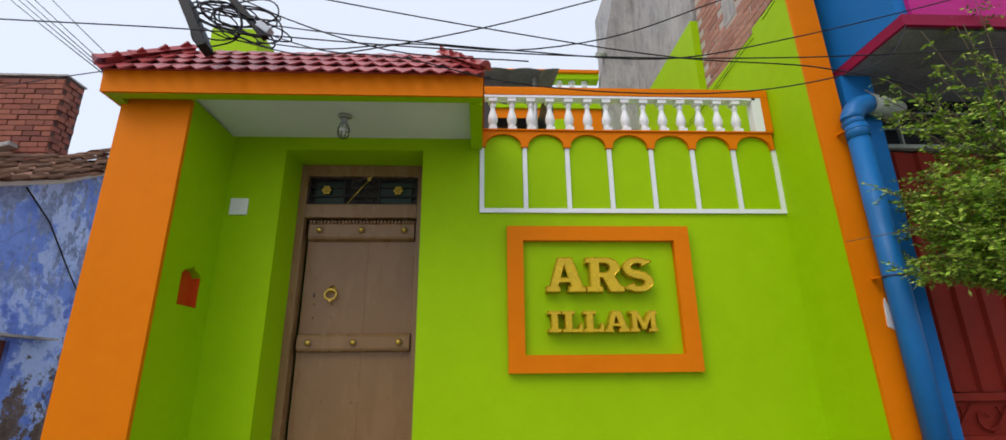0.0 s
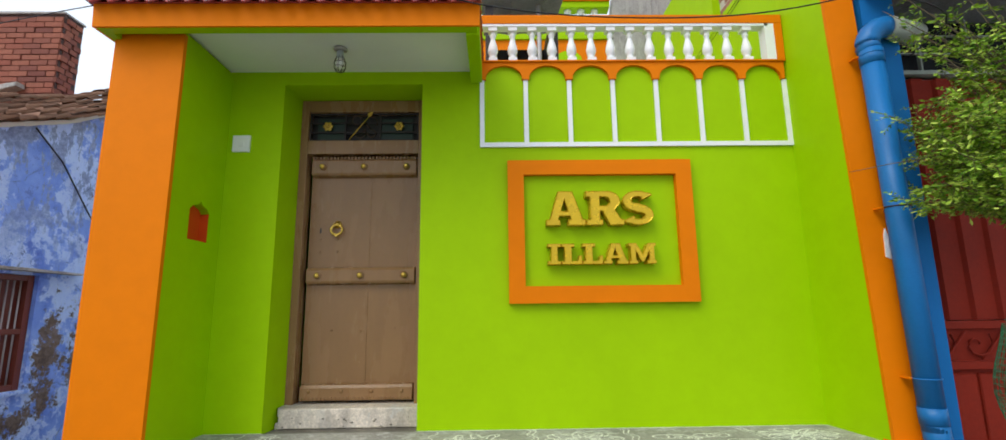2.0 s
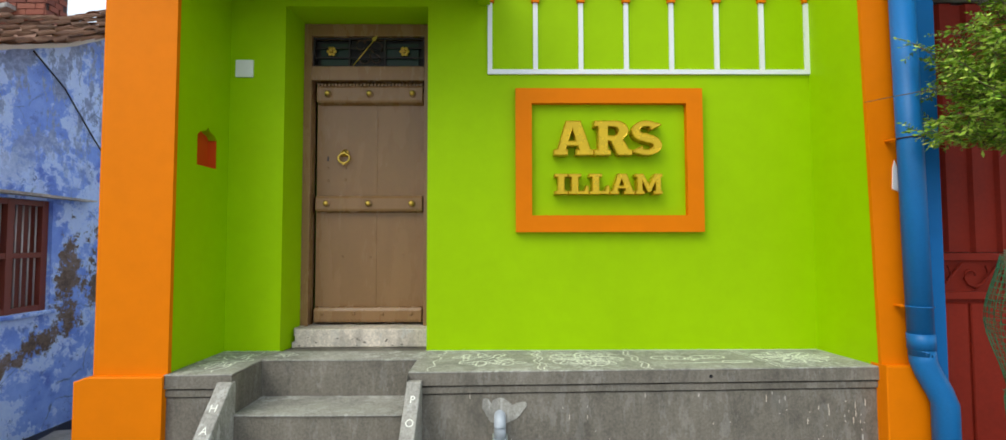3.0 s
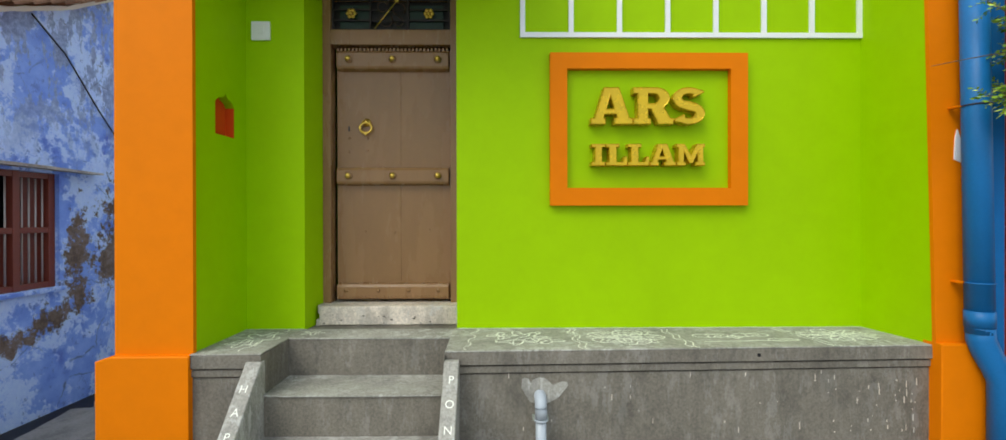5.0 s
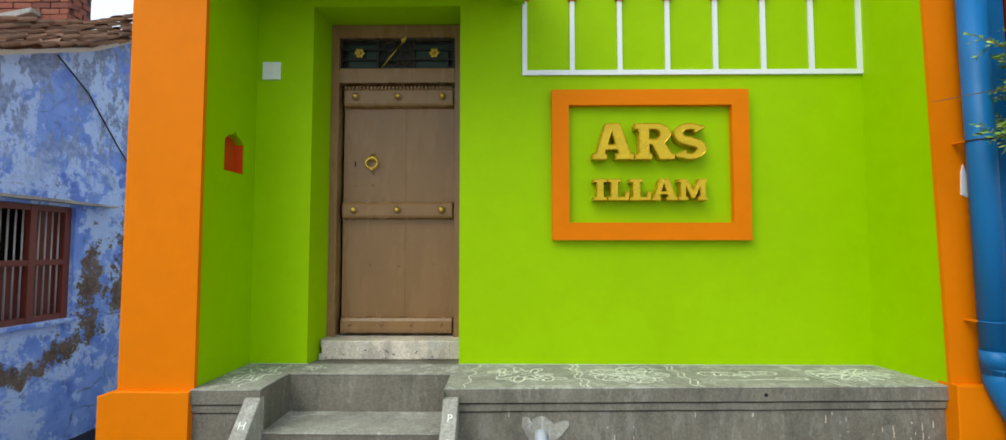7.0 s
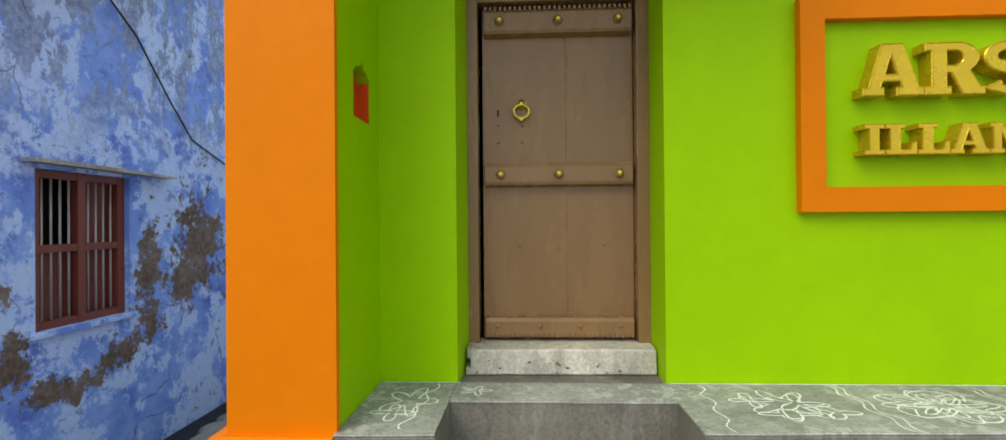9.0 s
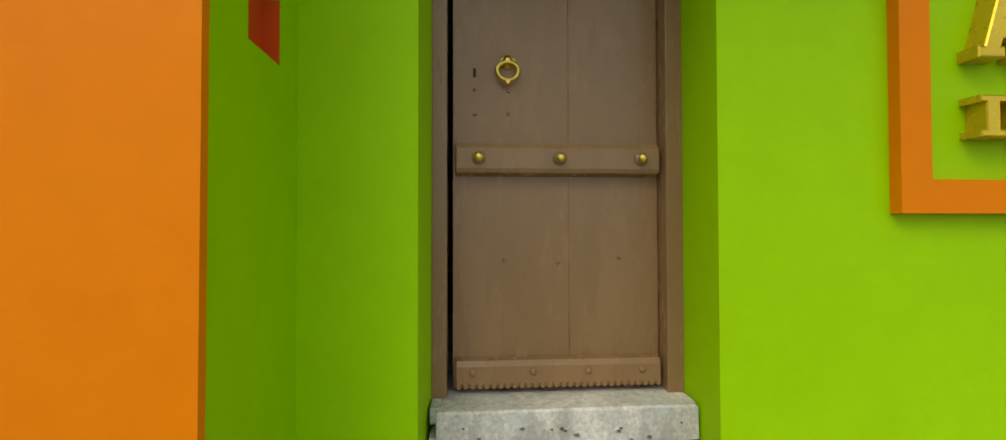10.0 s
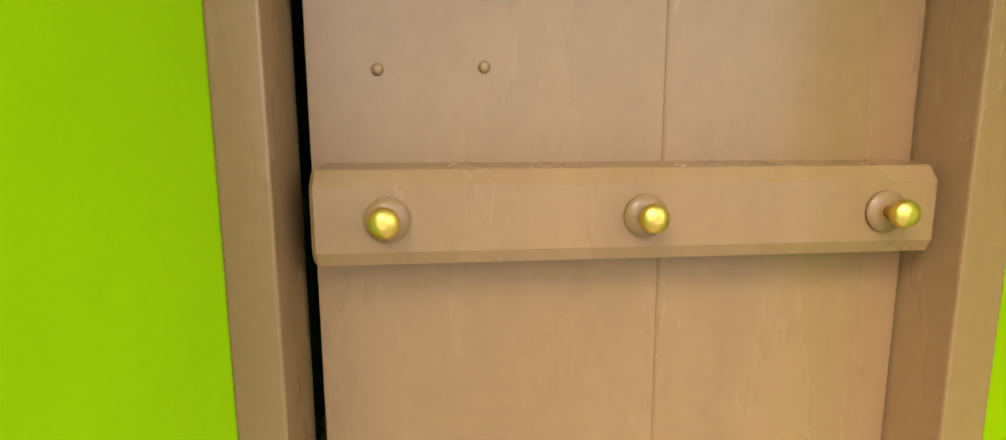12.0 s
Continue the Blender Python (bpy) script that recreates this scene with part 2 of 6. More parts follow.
PIPE_BLUE = paint("blue pipe paint", (0.01, 0.145, 0.39), 0.4, 0.15, 70, 0.15, spec=0.3)
WALL_BLUE = wall_paint("bright blue emulsion", (0.012, 0.15, 0.42))
MAGENTA = wall_paint("magenta emulsion", (0.46, 0.025, 0.2))
MAROON = wall_paint("crimson emulsion", (0.26, 0.012, 0.05))
RED_METAL = paint("dark red gate paint", (0.25, 0.022, 0.01), 0.6, 0.2, 40, 0.2, spec=0.12)
WINDOW_RED = paint("red oxide window paint", (0.16, 0.035, 0.022), 0.5, 0.15)
BAR_GREY = paint("grey iron bar", (0.4, 0.38, 0.38), 0.45, 0.15, metal=0.3)
IRON = paint("dark iron", (0.03, 0.022, 0.02), 0.5, 0.2, metal=0.3)
BLACK = paint("black rubber and gap shade", (0.012, 0.012, 0.014), 0.5, 0.1, spec=0.2)
DARK = paint("dark backing sheet", (0.02, 0.018, 0.016), 0.6, 0.2)
DARK_GREEN = paint("dark green board", (0.012, 0.035, 0.022), 0.5, 0.15)
GRANITE = gloss_stone("black granite", (0.005, 0.006, 0.006), 0.22)
GRANITE_FLOOR = gloss_stone("polished black granite floor", (0.012, 0.013, 0.014), 0.1)
FLOOR_IN = stained_floor("smooth stained grey floor", (0.6, 0.61, 0.53))
GREY_SHEET = concrete("asbestos cement sheet", (0.2, 0.2, 0.19), 0.4)
PVC = paint("grey plastic pipe", (0.42, 0.46, 0.5), 0.35, 0.06)
PVC_OLD = paint("mossy white plastic pipe", (0.36, 0.4, 0.34), 0.6, 0.3, 12, 0.3)
PLASTIC = paint("white plastic", (0.8, 0.8, 0.78), 0.35, 0.03)
NICHE = wall_paint("deep orange niche paint", (0.62, 0.075, 0.008))
CLOTH = paint("salmon cloth", (0.5, 0.15, 0.115), 0.9, 0.12, 300, 0.4)
BARK = paint("green brown bark", (0.12, 0.09, 0.05), 0.9, 0.25, 40, 0.5)
LEAF, _t, _b = nodes_of("small green leaf")
_t.links.new(ramp(_t, _t.nodes.new("ShaderNodeNewGeometry").outputs["Random Per Island"], [(0.0, (0.06, 0.14, 0.012)), (0.35, (0.17, 0.32, 0.025)), (0.7, (0.33, 0.5, 0.045)), (1.0, (0.55, 0.66, 0.12))]), _b.inputs["Base Color"])
_b.inputs["Roughness"].default_value = 0.5
_b.inputs["Subsurface Weight"].default_value = 0.2
_b.inputs["Specular IOR Level"].default_value = 0.15
_b.inputs["Subsurface Radius"].default_value = (0.01, 0.02, 0.005)
PETAL = paint("white petal", (0.75, 0.75, 0.78), 0.6, 0.05)
NET = paint("green plastic net", (0.02, 0.17, 0.07), 0.5, 0.1)
CREAM = wall_paint("pale interior paint", (0.55, 0.56, 0.5))
TILE_WALL = pieces("cream glazed wall tile", [(0.0, (0.5, 0.5, 0.46)), (1.0, (0.58, 0.57, 0.52))], 0.2, 0.05)
TILE_DARK = paint("dark glazed tile", (0.02, 0.02, 0.022), 0.15, 0.1)
WOOD_DARK = paint("dark varnished wood", (0.035, 0.022, 0.016), 0.35, 0.2, 40, 0.2, stretch=(6, 6, 0.6))
PICTURE = paint("faded brown picture", (0.42, 0.24, 0.07), 0.4, 0.35, 20, 0.1, large=6)
YARD_WALL = paint("pale blue yard wall", (0.2, 0.26, 0.48), 0.8, 0.08)
TUBE = glow("fluorescent tube", (0.85, 0.97, 1.0), 3.2)
GLASS_DARK, _t, _b = nodes_of("dark window glass")
_b.inputs["Base Color"].default_value = (0.02, 0.022, 0.025, 1)
_b.inputs["Roughness"].default_value = 0.08

# ---- builders ----


def box(bm, x0, x1, y0, y1, z0, z1, bevel=0.0, turn=None):
    vs = [bm.verts.new((x, y, z)) for x in (x0, x1) for y in (y0, y1) for z in (z0, z1)]
    fs = [(0, 1, 3, 2), (4, 6, 7, 5), (0, 4, 5, 1), (2, 3, 7, 6), (0, 2, 6, 4), (1, 5, 7, 3)]
    made = [bm.faces.new([vs[i] for i in f]) for f in fs]
    if turn is not None:
        for v in vs:
            v.co = turn @ v.co
    if bevel:
        es = list({e for f in made for e in f.edges})
        bmesh.ops.bevel(bm, geom=es, offset=bevel, segments=2, profile=0.6, affect="EDGES")
    return bm


def bm_box(*a, **k):
    return box(bmesh.new(), *a, **k)


def prism(bm, pts, axis, a, b, bevel=0.0):
    """Extrude a 2D outline along an axis, from a to b."""
    def at(p, d):
        return {"x": (d, p[0], p[1]), "y": (p[0], d, p[1]), "z": (p[0], p[1], d)}[axis]
    lo = [bm.verts.new(at(p, a)) for p in pts]
    hi = [bm.verts.new(at(p, b)) for p in pts]
    n = len(pts)
    caps = [bm.faces.new(lo), bm.faces.new(hi[::-1])]
    sides = [bm.faces.new((lo[i], hi[i], hi[(i + 1) % n], lo[(i + 1) % n])) for i in range(n)]
    if bevel:
        es = list({e for f in caps for e in f.edges})
        bmesh.ops.bevel(bm, geom=es, offset=bevel, segments=1, affect="EDGES")
    return bm


def tube(bm, pts, r, sides=8, caps=True, radii=None):
    """A round bar along a path."""
    pts = [Vector(p) for p in pts]
    rings = []
    ref = Vector((0, 0, 1))
    for i, p in enumerate(pts):
        d = (pts[min(i + 1, len(pts) - 1)] - pts[max(i - 1, 0)]).normalized()
        u = d.cross(ref)
        if u.length < 0.05:
            u = d.cross(Vector((1, 0, 0)))
        u.normalize()
        v = d.cross(u).normalized()
        rr = radii[i] if radii else r
        rings.append([bm.verts.new(p + rr * (math.cos(a) * u + math.sin(a) * v)) for a in (2 * math.pi * k / sides for k in range(sides))])
    for a, b in zip(rings, rings[1:]):
        for k in range(sides):
            f = bm.faces.new((a[k], a[(k + 1) % sides], b[(k + 1) % sides], b[k]))
            f.smooth = True
    if caps:
        bm.faces.new(rings[0][::-1])
        bm.faces.new(rings[-1])
    return bm


def lathe(bm, profile, centre, sides=16, axis="z"):
    """Turn a profile of (radius, height) round an upright axis, or one along -y."""
    c = Vector(centre)
    rings = []
    for r, h in profile:
        ring = []
        for k in range(sides):
            a = 2 * math.pi * k / sides
            o = Vector((r * math.cos(a), r * math.sin(a), h)) if axis == "z" else Vector((r * math.cos(a), -h, r * math.sin(a)))
            ring.append(bm.verts.new(c + o))
        rings.append(ring)
    for a, b in zip(rings, rings[1:]):
        for k in range(sides):
            f = bm.faces.new((a[k], a[(k + 1) % sides], b[(k + 1) % sides], b[k]))
            f.smooth = True
    bm.faces.new(rings[0][::-1])
    bm.faces.new(rings[-1])
    return bm


def ribbon(bm, pts, w, z):
    """A flat drawn line on a level surface."""
    pts = [Vector((p[0], p[1], 0)) for p in pts]
    rows = []
    for i, p in enumerate(pts):
        d = (pts[min(i + 1, len(pts) - 1)] - pts[max(i - 1, 0)])
        d = d.normalized() if d.length else Vector((1, 0, 0))
        n = Vector((-d.y, d.x, 0)) * (w * (0.75 + 0.5 * noise.noise(p * 30)) / 2)
        rows.append((bm.verts.new((p.x + n.x, p.y + n.y, z)), bm.verts.new((p.x - n.x, p.y - n.y, z))))
    for a, b in zip(rows, rows[1:]):
        bm.faces.new((a[0], a[1], b[1], b[0]))
    return bm


def worn(bm, step, amp, zamp=None):
    """Cut long edges and nudge the corners, for hand-trowelled edges."""
    for _ in range(4):
        es = [e for e in bm.edges if e.calc_length() > step]
        if not es:
            break
        bmesh.ops.subdivide_edges(bm, edges=es, cuts=1, use_grid_fill=True)
    z = amp if zamp is None else zamp
    for v in bm.verts:
        n = noise.noise_vector(v.co * 9) + 0.5 * noise.noise_vector(v.co * 31)
        v.co += Vector((n.x * amp, n.y * amp, n.z * z))
    return bm


BASES = {}


def mesh_of(name, bm, material, base=Vector((0, 0, 0))):
    bmesh.ops.recalc_face_normals(bm, faces=bm.faces)
    if base.length:
        bmesh.ops.translate(bm, verts=bm.verts, vec=-base)
    me = bpy.data.meshes.new(name)
    bm.to_mesh(me)
    bm.free()
    me.materials.append(material)
    return me


def thing(name, base, label, category, group=""):
    ob = new(name)
    ob.empty_display_size = 0.1
    ob.location = base
    BASES[ob.name] = Vector(base)
    return tagged(ob, label, category, group)


def part(name, bm, material, parent, label=""):
    base = BASES[parent.name]
    ob = new(name, mesh_of(name, bm, material, base))
    ob.parent = parent
    BASES[ob.name] = base
    return tagged(ob, label) if label else ob


def solid(name, bm, material, label, category, kind="", group=""):
    """A thing or a piece of the setting that is one mesh."""
    ob = new(name, mesh_of(name, bm, material))
    BASES[ob.name] = Vector((0, 0, 0))
    return tagged(ob, label, category, group, kind)


def structure(name, bm, material, label="", category="wall"):
    return solid(name, bm, material, label, category, "structure")


def arc(cx, cz, r, a0, a1, n):
    return [(cx + r * math.cos(radians(a0 + (a1 - a0) * i / n)), cz + r * math.sin(radians(a0 + (a1 - a0) * i / n))) for i in range(n + 1)]

# ---- setting ----
GZ = -0.25      # street level
YF = 3.65       # face of the house front
DX0, DX1 = -1.534, -0.443   # door opening
DXF = -1.561    # its splayed front edge

LZ = -0.53      # the lane beside the house lies lower

xs = [-300, -120, -50, -20, -8, -4.7, -4.1, -3.8, -3.5, -3.2, -2.95, -2.6, -2.2, -1.6, -1, -0.4, 0.2, 0.8, 1.4, 2, 2.6, 3.2, 4, 6, 10, 20, 50, 120, 300]
ys = [-300, -120, -50, -20, -8, -4, -2] + [-1.5 + 0.4 * i for i in range(24)] + [8.5, 10, 14, 20, 30, 60, 120, 300]
bm = bmesh.new()
sheet_rows = []
for y in ys:
    row = []
    for x in xs:
        z = (LZ if x < -2.9 else GZ) + 0.012 * noise.noise(Vector((x * 0.7, y * 0.7, 0)))
        row.append(bm.verts.new((x, y, z)))
    sheet_rows.append(row)
for ra, rb in zip(sheet_rows, sheet_rows[1:]):
    for i in range(len(xs) - 1):
        bm.faces.new((ra[i], ra[i + 1], rb[i + 1], rb[i]))
structure("ground", bm, ROAD, "dusty concrete street and lane", "ground")

bm = bmesh.new()
prism(bm, [(-1.985, YF), (DXF, YF), (DX0, 3.955), (DX0, 4.10), (-1.985, 4.10)], "z", GZ, 3.42)
box(bm, DX1, 2.60, YF, 4.10, GZ, 3.42)
prism(bm, [(DXF, YF), (DX1, YF), (DX1, 4.10), (DX0, 4.10), (DX0, 3.955)], "z", 3.21, 3.42)
structure("wall_front", bm, GREEN, "lime green plastered house front with a deep doorway")

# porch side wall with its niche
NX = -1.985
bm = bmesh.new()
box(bm, -2.43, NX - 0.07, 3.02, 4.10, LZ, 3.30)
box(bm, NX - 0.07, NX, 3.02, YF, GZ, 1.892)
box(bm, NX - 0.07, NX, 3.02, 3.247, 1.892, 2.30)
box(bm, NX - 0.07, NX, 3.487, YF, 1.892, 2.30)
box(bm, NX - 0.07, NX, 3.02, YF, 2.30, 3.30)
prism(bm, [(3.247, 2.105), (3.285, 2.135), (3.34, 2.15), (3.36, 2.165), (3.372, 2.185), (3.372, 2.30), (3.247, 2.30)], "x", NX - 0.07, NX)
prism(bm, [(3.487, 2.105), (3.487, 2.30), (3.372, 2.30), (3.372, 2.185), (3.384, 2.165), (3.404, 2.15), (3.454, 2.135)], "x", NX - 0.07, NX)
structure("wall_porch", bm, GREEN, "lime green porch side wall")
bm = bmesh.new()
box(bm, NX - 0.068, NX - 0.062, 3.249, 3.485, 1.894, 2.19)
box(bm, NX - 0.062, NX - 0.003, 3.249, 3.485, 1.894, 1.898)
box(bm, NX - 0.062, NX - 0.003, 3.481, 3.485, 1.898, 2.104)
box(bm, NX - 0.062, NX - 0.003, 3.249, 3.253, 1.898, 2.104)
structure("niche_lining", bm, NICHE, "deep orange lamp niche with a pointed top", "niche")

bm = bmesh.new()
box(bm, -2.44, NX + 0.012, 2.985, 3.018, 0.5, 3.27)
box(bm, -2.45, -2.432, 3.018, 3.65, 0.5, 3.30)
column = structure("trim_column", bm, ORANGE, "orange painted porch pier", "pier")
bm = bmesh.new()
prism(bm, [(-2.53, LZ), (NX + 0.008, LZ), (NX + 0.008, 0.475), (NX + 0.008, 0.515), (-2.445, 0.515), (-2.53, 0.485)], "y", 2.94, 3.30, 0.008)
structure("trim_column_base", bm, ORANGE, "wider orange pier base", "pier")

# party wall on the other side
bm = bmesh.new()
prism(bm, [(2.562, YF + 0.002), (2.635, 3.12), (2.83, 3.12), (2.83, 4.86), (2.602, 4.86), (2.602, YF + 0.002)], "z", GZ, 4.48)
for v in bm.verts:
    if v.co.y < 3.3:
        v.co.x -= 0.024 * (v.co.z - 0.5)
for i in range(1, 24):
    bmesh.ops.bisect_plane(bm, geom=bm.verts[:] + bm.edges[:] + bm.faces[:], plane_co=(0, 0, GZ + 4.73 * i / 24), plane_no=(0, 0, 1))
box(bm, 2.602, 2.83, 4.862, 20.0, GZ, 5.55)
structure("wall_party", bm, GREEN, "lime green party wall")
bm = bmesh.new()
prism(bm, [(2.632, 0.5), (2.84, 0.5), (2.755, 4.55), (2.533, 4.55)], "y", 3.09, 3.118)
structure("trim_party", bm, ORANGE, "orange strip on the party wall's end", "pier")
bm = bmesh.new()
prism(bm, [(2.626, GZ), (2.955, GZ), (2.955, 0.50), (2.835, 0.54), (2.626, 0.54)], "y", 3.04, 3.30, 0.006)
structure("trim_party_base", bm, ORANGE, "wider orange base of the party wall", "pier")

# raised plinth
def plinth_front(x):
    return 2.985 + 0.15 * (x + 1.985) / 4.62


SX0, SX1 = -1.565, -0.465
def plan_strip(bm, x0, x1, out, z0, z1, back):
    prism(bm, [(x0, plinth_front(x0) - out), (x1, plinth_front(x1) - out), (x1, back), (x0, back)], "z", z0, z1, 0.004)


for nm, a, b in (("plinth_1", NX + 0.001, SX0 - 0.001), ("plinth_2", SX1 + 0.001, 2.634)):
    bm = bmesh.new()
    plan_strip(bm, a, b, 0.0, GZ, 0.371, YF - 0.02)
    plan_strip(bm, a, b, 0.012, 0.379, 0.423, YF - 0.02)
    plan_strip(bm, a, b, 0.026, 0.432, 0.511, YF - 0.02)
    box(bm, a, b, YF - 0.3, YF - 0.021, GZ, 0.51)
    worn(bm, 0.16, 0.0035, 0.0012)
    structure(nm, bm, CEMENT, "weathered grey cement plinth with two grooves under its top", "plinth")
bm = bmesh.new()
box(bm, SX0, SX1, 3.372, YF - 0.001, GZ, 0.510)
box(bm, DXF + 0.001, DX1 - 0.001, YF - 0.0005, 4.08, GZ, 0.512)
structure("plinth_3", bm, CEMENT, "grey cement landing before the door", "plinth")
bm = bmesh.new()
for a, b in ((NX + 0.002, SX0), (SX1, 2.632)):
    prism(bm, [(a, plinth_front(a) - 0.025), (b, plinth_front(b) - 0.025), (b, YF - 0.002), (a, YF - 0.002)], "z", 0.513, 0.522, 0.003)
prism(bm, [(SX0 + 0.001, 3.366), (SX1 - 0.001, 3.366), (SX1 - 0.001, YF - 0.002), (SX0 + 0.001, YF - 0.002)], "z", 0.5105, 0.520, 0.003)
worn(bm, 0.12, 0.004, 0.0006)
structure("plinth_top", bm, CEMENT_TOP, "paler grey cement plinth top", "plinth")

steps = thing("front_steps", (-1.0, 2.9, GZ), "three high grey cement steps between sloping cheeks", "steps")
for z, y0, y1 in ((0.268, 2.985, 3.371), (0.018, 2.62, 2.984)):
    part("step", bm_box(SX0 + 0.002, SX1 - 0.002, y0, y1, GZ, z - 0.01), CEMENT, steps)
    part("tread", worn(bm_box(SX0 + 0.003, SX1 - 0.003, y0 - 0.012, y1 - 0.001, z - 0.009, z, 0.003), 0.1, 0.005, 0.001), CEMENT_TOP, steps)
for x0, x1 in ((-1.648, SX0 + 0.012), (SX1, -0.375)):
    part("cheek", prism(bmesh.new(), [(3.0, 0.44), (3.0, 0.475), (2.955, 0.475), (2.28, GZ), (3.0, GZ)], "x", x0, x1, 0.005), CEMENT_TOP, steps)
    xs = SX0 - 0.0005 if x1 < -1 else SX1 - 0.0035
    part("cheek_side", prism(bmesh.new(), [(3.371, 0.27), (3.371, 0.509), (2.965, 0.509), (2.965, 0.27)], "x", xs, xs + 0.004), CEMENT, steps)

# ---- doorway ----
door = tagged(thing("door_1", (-1.0, 4.02, 0.66), "brown painted timber door, shut, with three studded battens", "door"), kind="structure")
fr = bmesh.new()
box(fr, DX0, -1.47, 3.955, 4.08, 0.66, 3.205, 0.004)
box(fr, -0.517, DX1, 3.955, 4.08, 0.66, 3.205, 0.004)
box(fr, -1.47, -0.517, 3.957, 4.078, 3.10, 3.205, 0.004)
box(fr, -1.47, -0.517, 3.957, 4.078, 2.72, 2.84, 0.004)
part("door_frame", fr, BROWN, door)
bm = bmesh.new()
prism(bm, [(-1.505, 3.79), (-0.455, 3.80), (-0.455, 3.955), (DX1 - 0.001, 3.955), (DX1 - 0.001, 4.10), (DX0 + 0.001, 4.10), (DX0 + 0.001, 3.955), (-1.505, 3.955)], "z", 0.515, 0.659, 0.008)
prism(bm, [(DX0 + 0.001, 3.80), (-1.506, 3.80), (-1.506, 3.954), (DX0 + 0.001, 3.954)], "z", 0.50, 0.56, 0.004)
worn(bm, 0.07, 0.005, 0.003)
for side in (-1, 1):
    x = DX0 + 0.02 if side < 0 else DX1 - 0.03
    box(bm, x - 0.018, x + 0.02, 3.83, 3.953, 0.60, 0.664, 0.006)
structure("door_sill", bm, SILL, "pale chipped cement threshold", "threshold")
rp2 = random.Random(17)
bm = bmesh.new()
for i in range(15):
    x, z, r = rp2.gauss(-0.95, 0.25), rp2.uniform(0.53, 0.60), rp2.uniform(0.003, 0.009)
    if -1.48 < x < -0.48:
        prism(bm, [(x + r * (1.6 if k % 2 else 0.8) * math.cos(k * 1.05), z + r * 0.7 * math.sin(k * 1.05)) for k in range(6)], "y", 3.784 + 0.01 * (x + 1.5) - 0.001, 3.81)
solid("sill_chips", bm, CEMENT, "small dark chips in the threshold's face", "chips", "stuff")

LX0, LX1, LY = -1.447, -0.521, 4.05   # shut leaf: its two edges and its face

bm = bmesh.new()
SEAM = -0.93
for a, b in ((LX0, SEAM), (SEAM, LX1)):
    box(bm, a + 0.0004, b - 0.0004, LY, LY + 0.042, 0.672, 2.705, 0.0015)
leaf = part("leaf", bm, BROWN, door)
bm = bmesh.new()
tube(bm, [(SEAM + 0.0012 * math.sin(z * 3.1), LY, z) for z in (0.84 + 0.083 * i for i in range(21))], 0.0022, 6)
part("seam_bead", bm, BROWN, leaf)


def batten(z0, z1, knobs, teeth, small=False):
    """A chamfered cross rail; teeth: a notched strip along its top (1) or bottom (-1) edge."""
    bm = bmesh.new()
    x0, x1 = LX0 + 0.012, LX1 - 0.012
    prism(bm, [(LY, z0), (LY - 0.058, z0 + 0.012), (LY - 0.066, z0 + 0.03), (LY - 0.066, z1 - 0.03), (LY - 0.052, z1 - 0.008), (LY, z1)], "x", x0, x1, 0.006)
    b = part("batten", bm, BROWN, leaf)
    if teeth:
        bm = bmesh.new()
        n = 30
        zz = z0 + 0.021 if teeth < 0 else z1 - 0.004
        for i in range(n):
            x = x0 + 0.014 + (x1 - x0 - 0.028) * i / (n - 1)
            box(bm, x - 0.0085, x + 0.0085, LY - 0.069, LY - 0.025, zz - 0.012, zz + 0.012, 0.002)
        part("dentil_strip", bm, BROWN, b)
    for x in knobs:
        k = bmesh.new()
        s = 0.4 if small else 0.85
        at = (x, LY - 0.066, (z0 + z1) / 2 + (0.012 if small else 0))
        lathe(k, [(0.036 * s, 0.0), (0.036 * s, 0.006), (0.013 * s, 0.008)], at, 16, "y")
        part("knob_plate", k, BROWN, b)
        if not small:
            k = bmesh.new()
            lathe(k, [(0.009, 0.0), (0.009, 0.016), (0.018, 0.019), (0.021, 0.027), (0.018, 0.035), (0.006, 0.04)], (at[0], at[1] - 0.007, at[2]), 14, "y")
            part("knob", k, BRASS, b, "brass knob")


batten(2.527, 2.692, (-1.335, -0.982, -0.62), 1)
batten(1.602, 1.75, (-1.335, -0.982, -0.62), 0)
batten(0.677, 0.81, (-1.36, -1.1, -0.86, -0.62), -1, True)

KX, KZT = -1.206, 2.115
kn = bmesh.new()
lathe(kn, [(0.034, 0.0), (0.03, 0.008), (0.014, 0.012), (0.014, 0.03), (0.018, 0.034), (0.006, 0.04)], (KX, LY, KZT), 14, "y")
tube(kn, [(KX + 0.047 * math.sin(a), LY - 0.03 - 0.012 * math.sin(a / 2), KZT - 0.05 + 0.042 * math.cos(a)) for a in (2 * math.pi * i / 24 for i in range(25))], 0.0095, 8, False)
for dx in (-0.028, 0.028):
    tube(kn, [(KX, LY - 0.02, KZT + 0.018), (KX + dx, LY - 0.024, KZT + 0.006), (KX + dx * 1.2, LY - 0.026, KZT - 0.018)], 0.006, 6)
lathe(kn, [(0.008, 0), (0.015, 0.006), (0.01, 0.014)], (KX, LY - 0.036, KZT - 0.098), 10, "y")
part("knocker", kn, BRASS, leaf, "brass ring knocker")
# Proud black plate for the shade inside the keyhole.
bm = bmesh.new()
box(bm, -1.358, -1.345, LY - 0.002, LY + 0.001, 2.045, 2.085, 0.0015)
part("keyhole", bm, BLACK, leaf, "keyhole with its shade as a black plate")
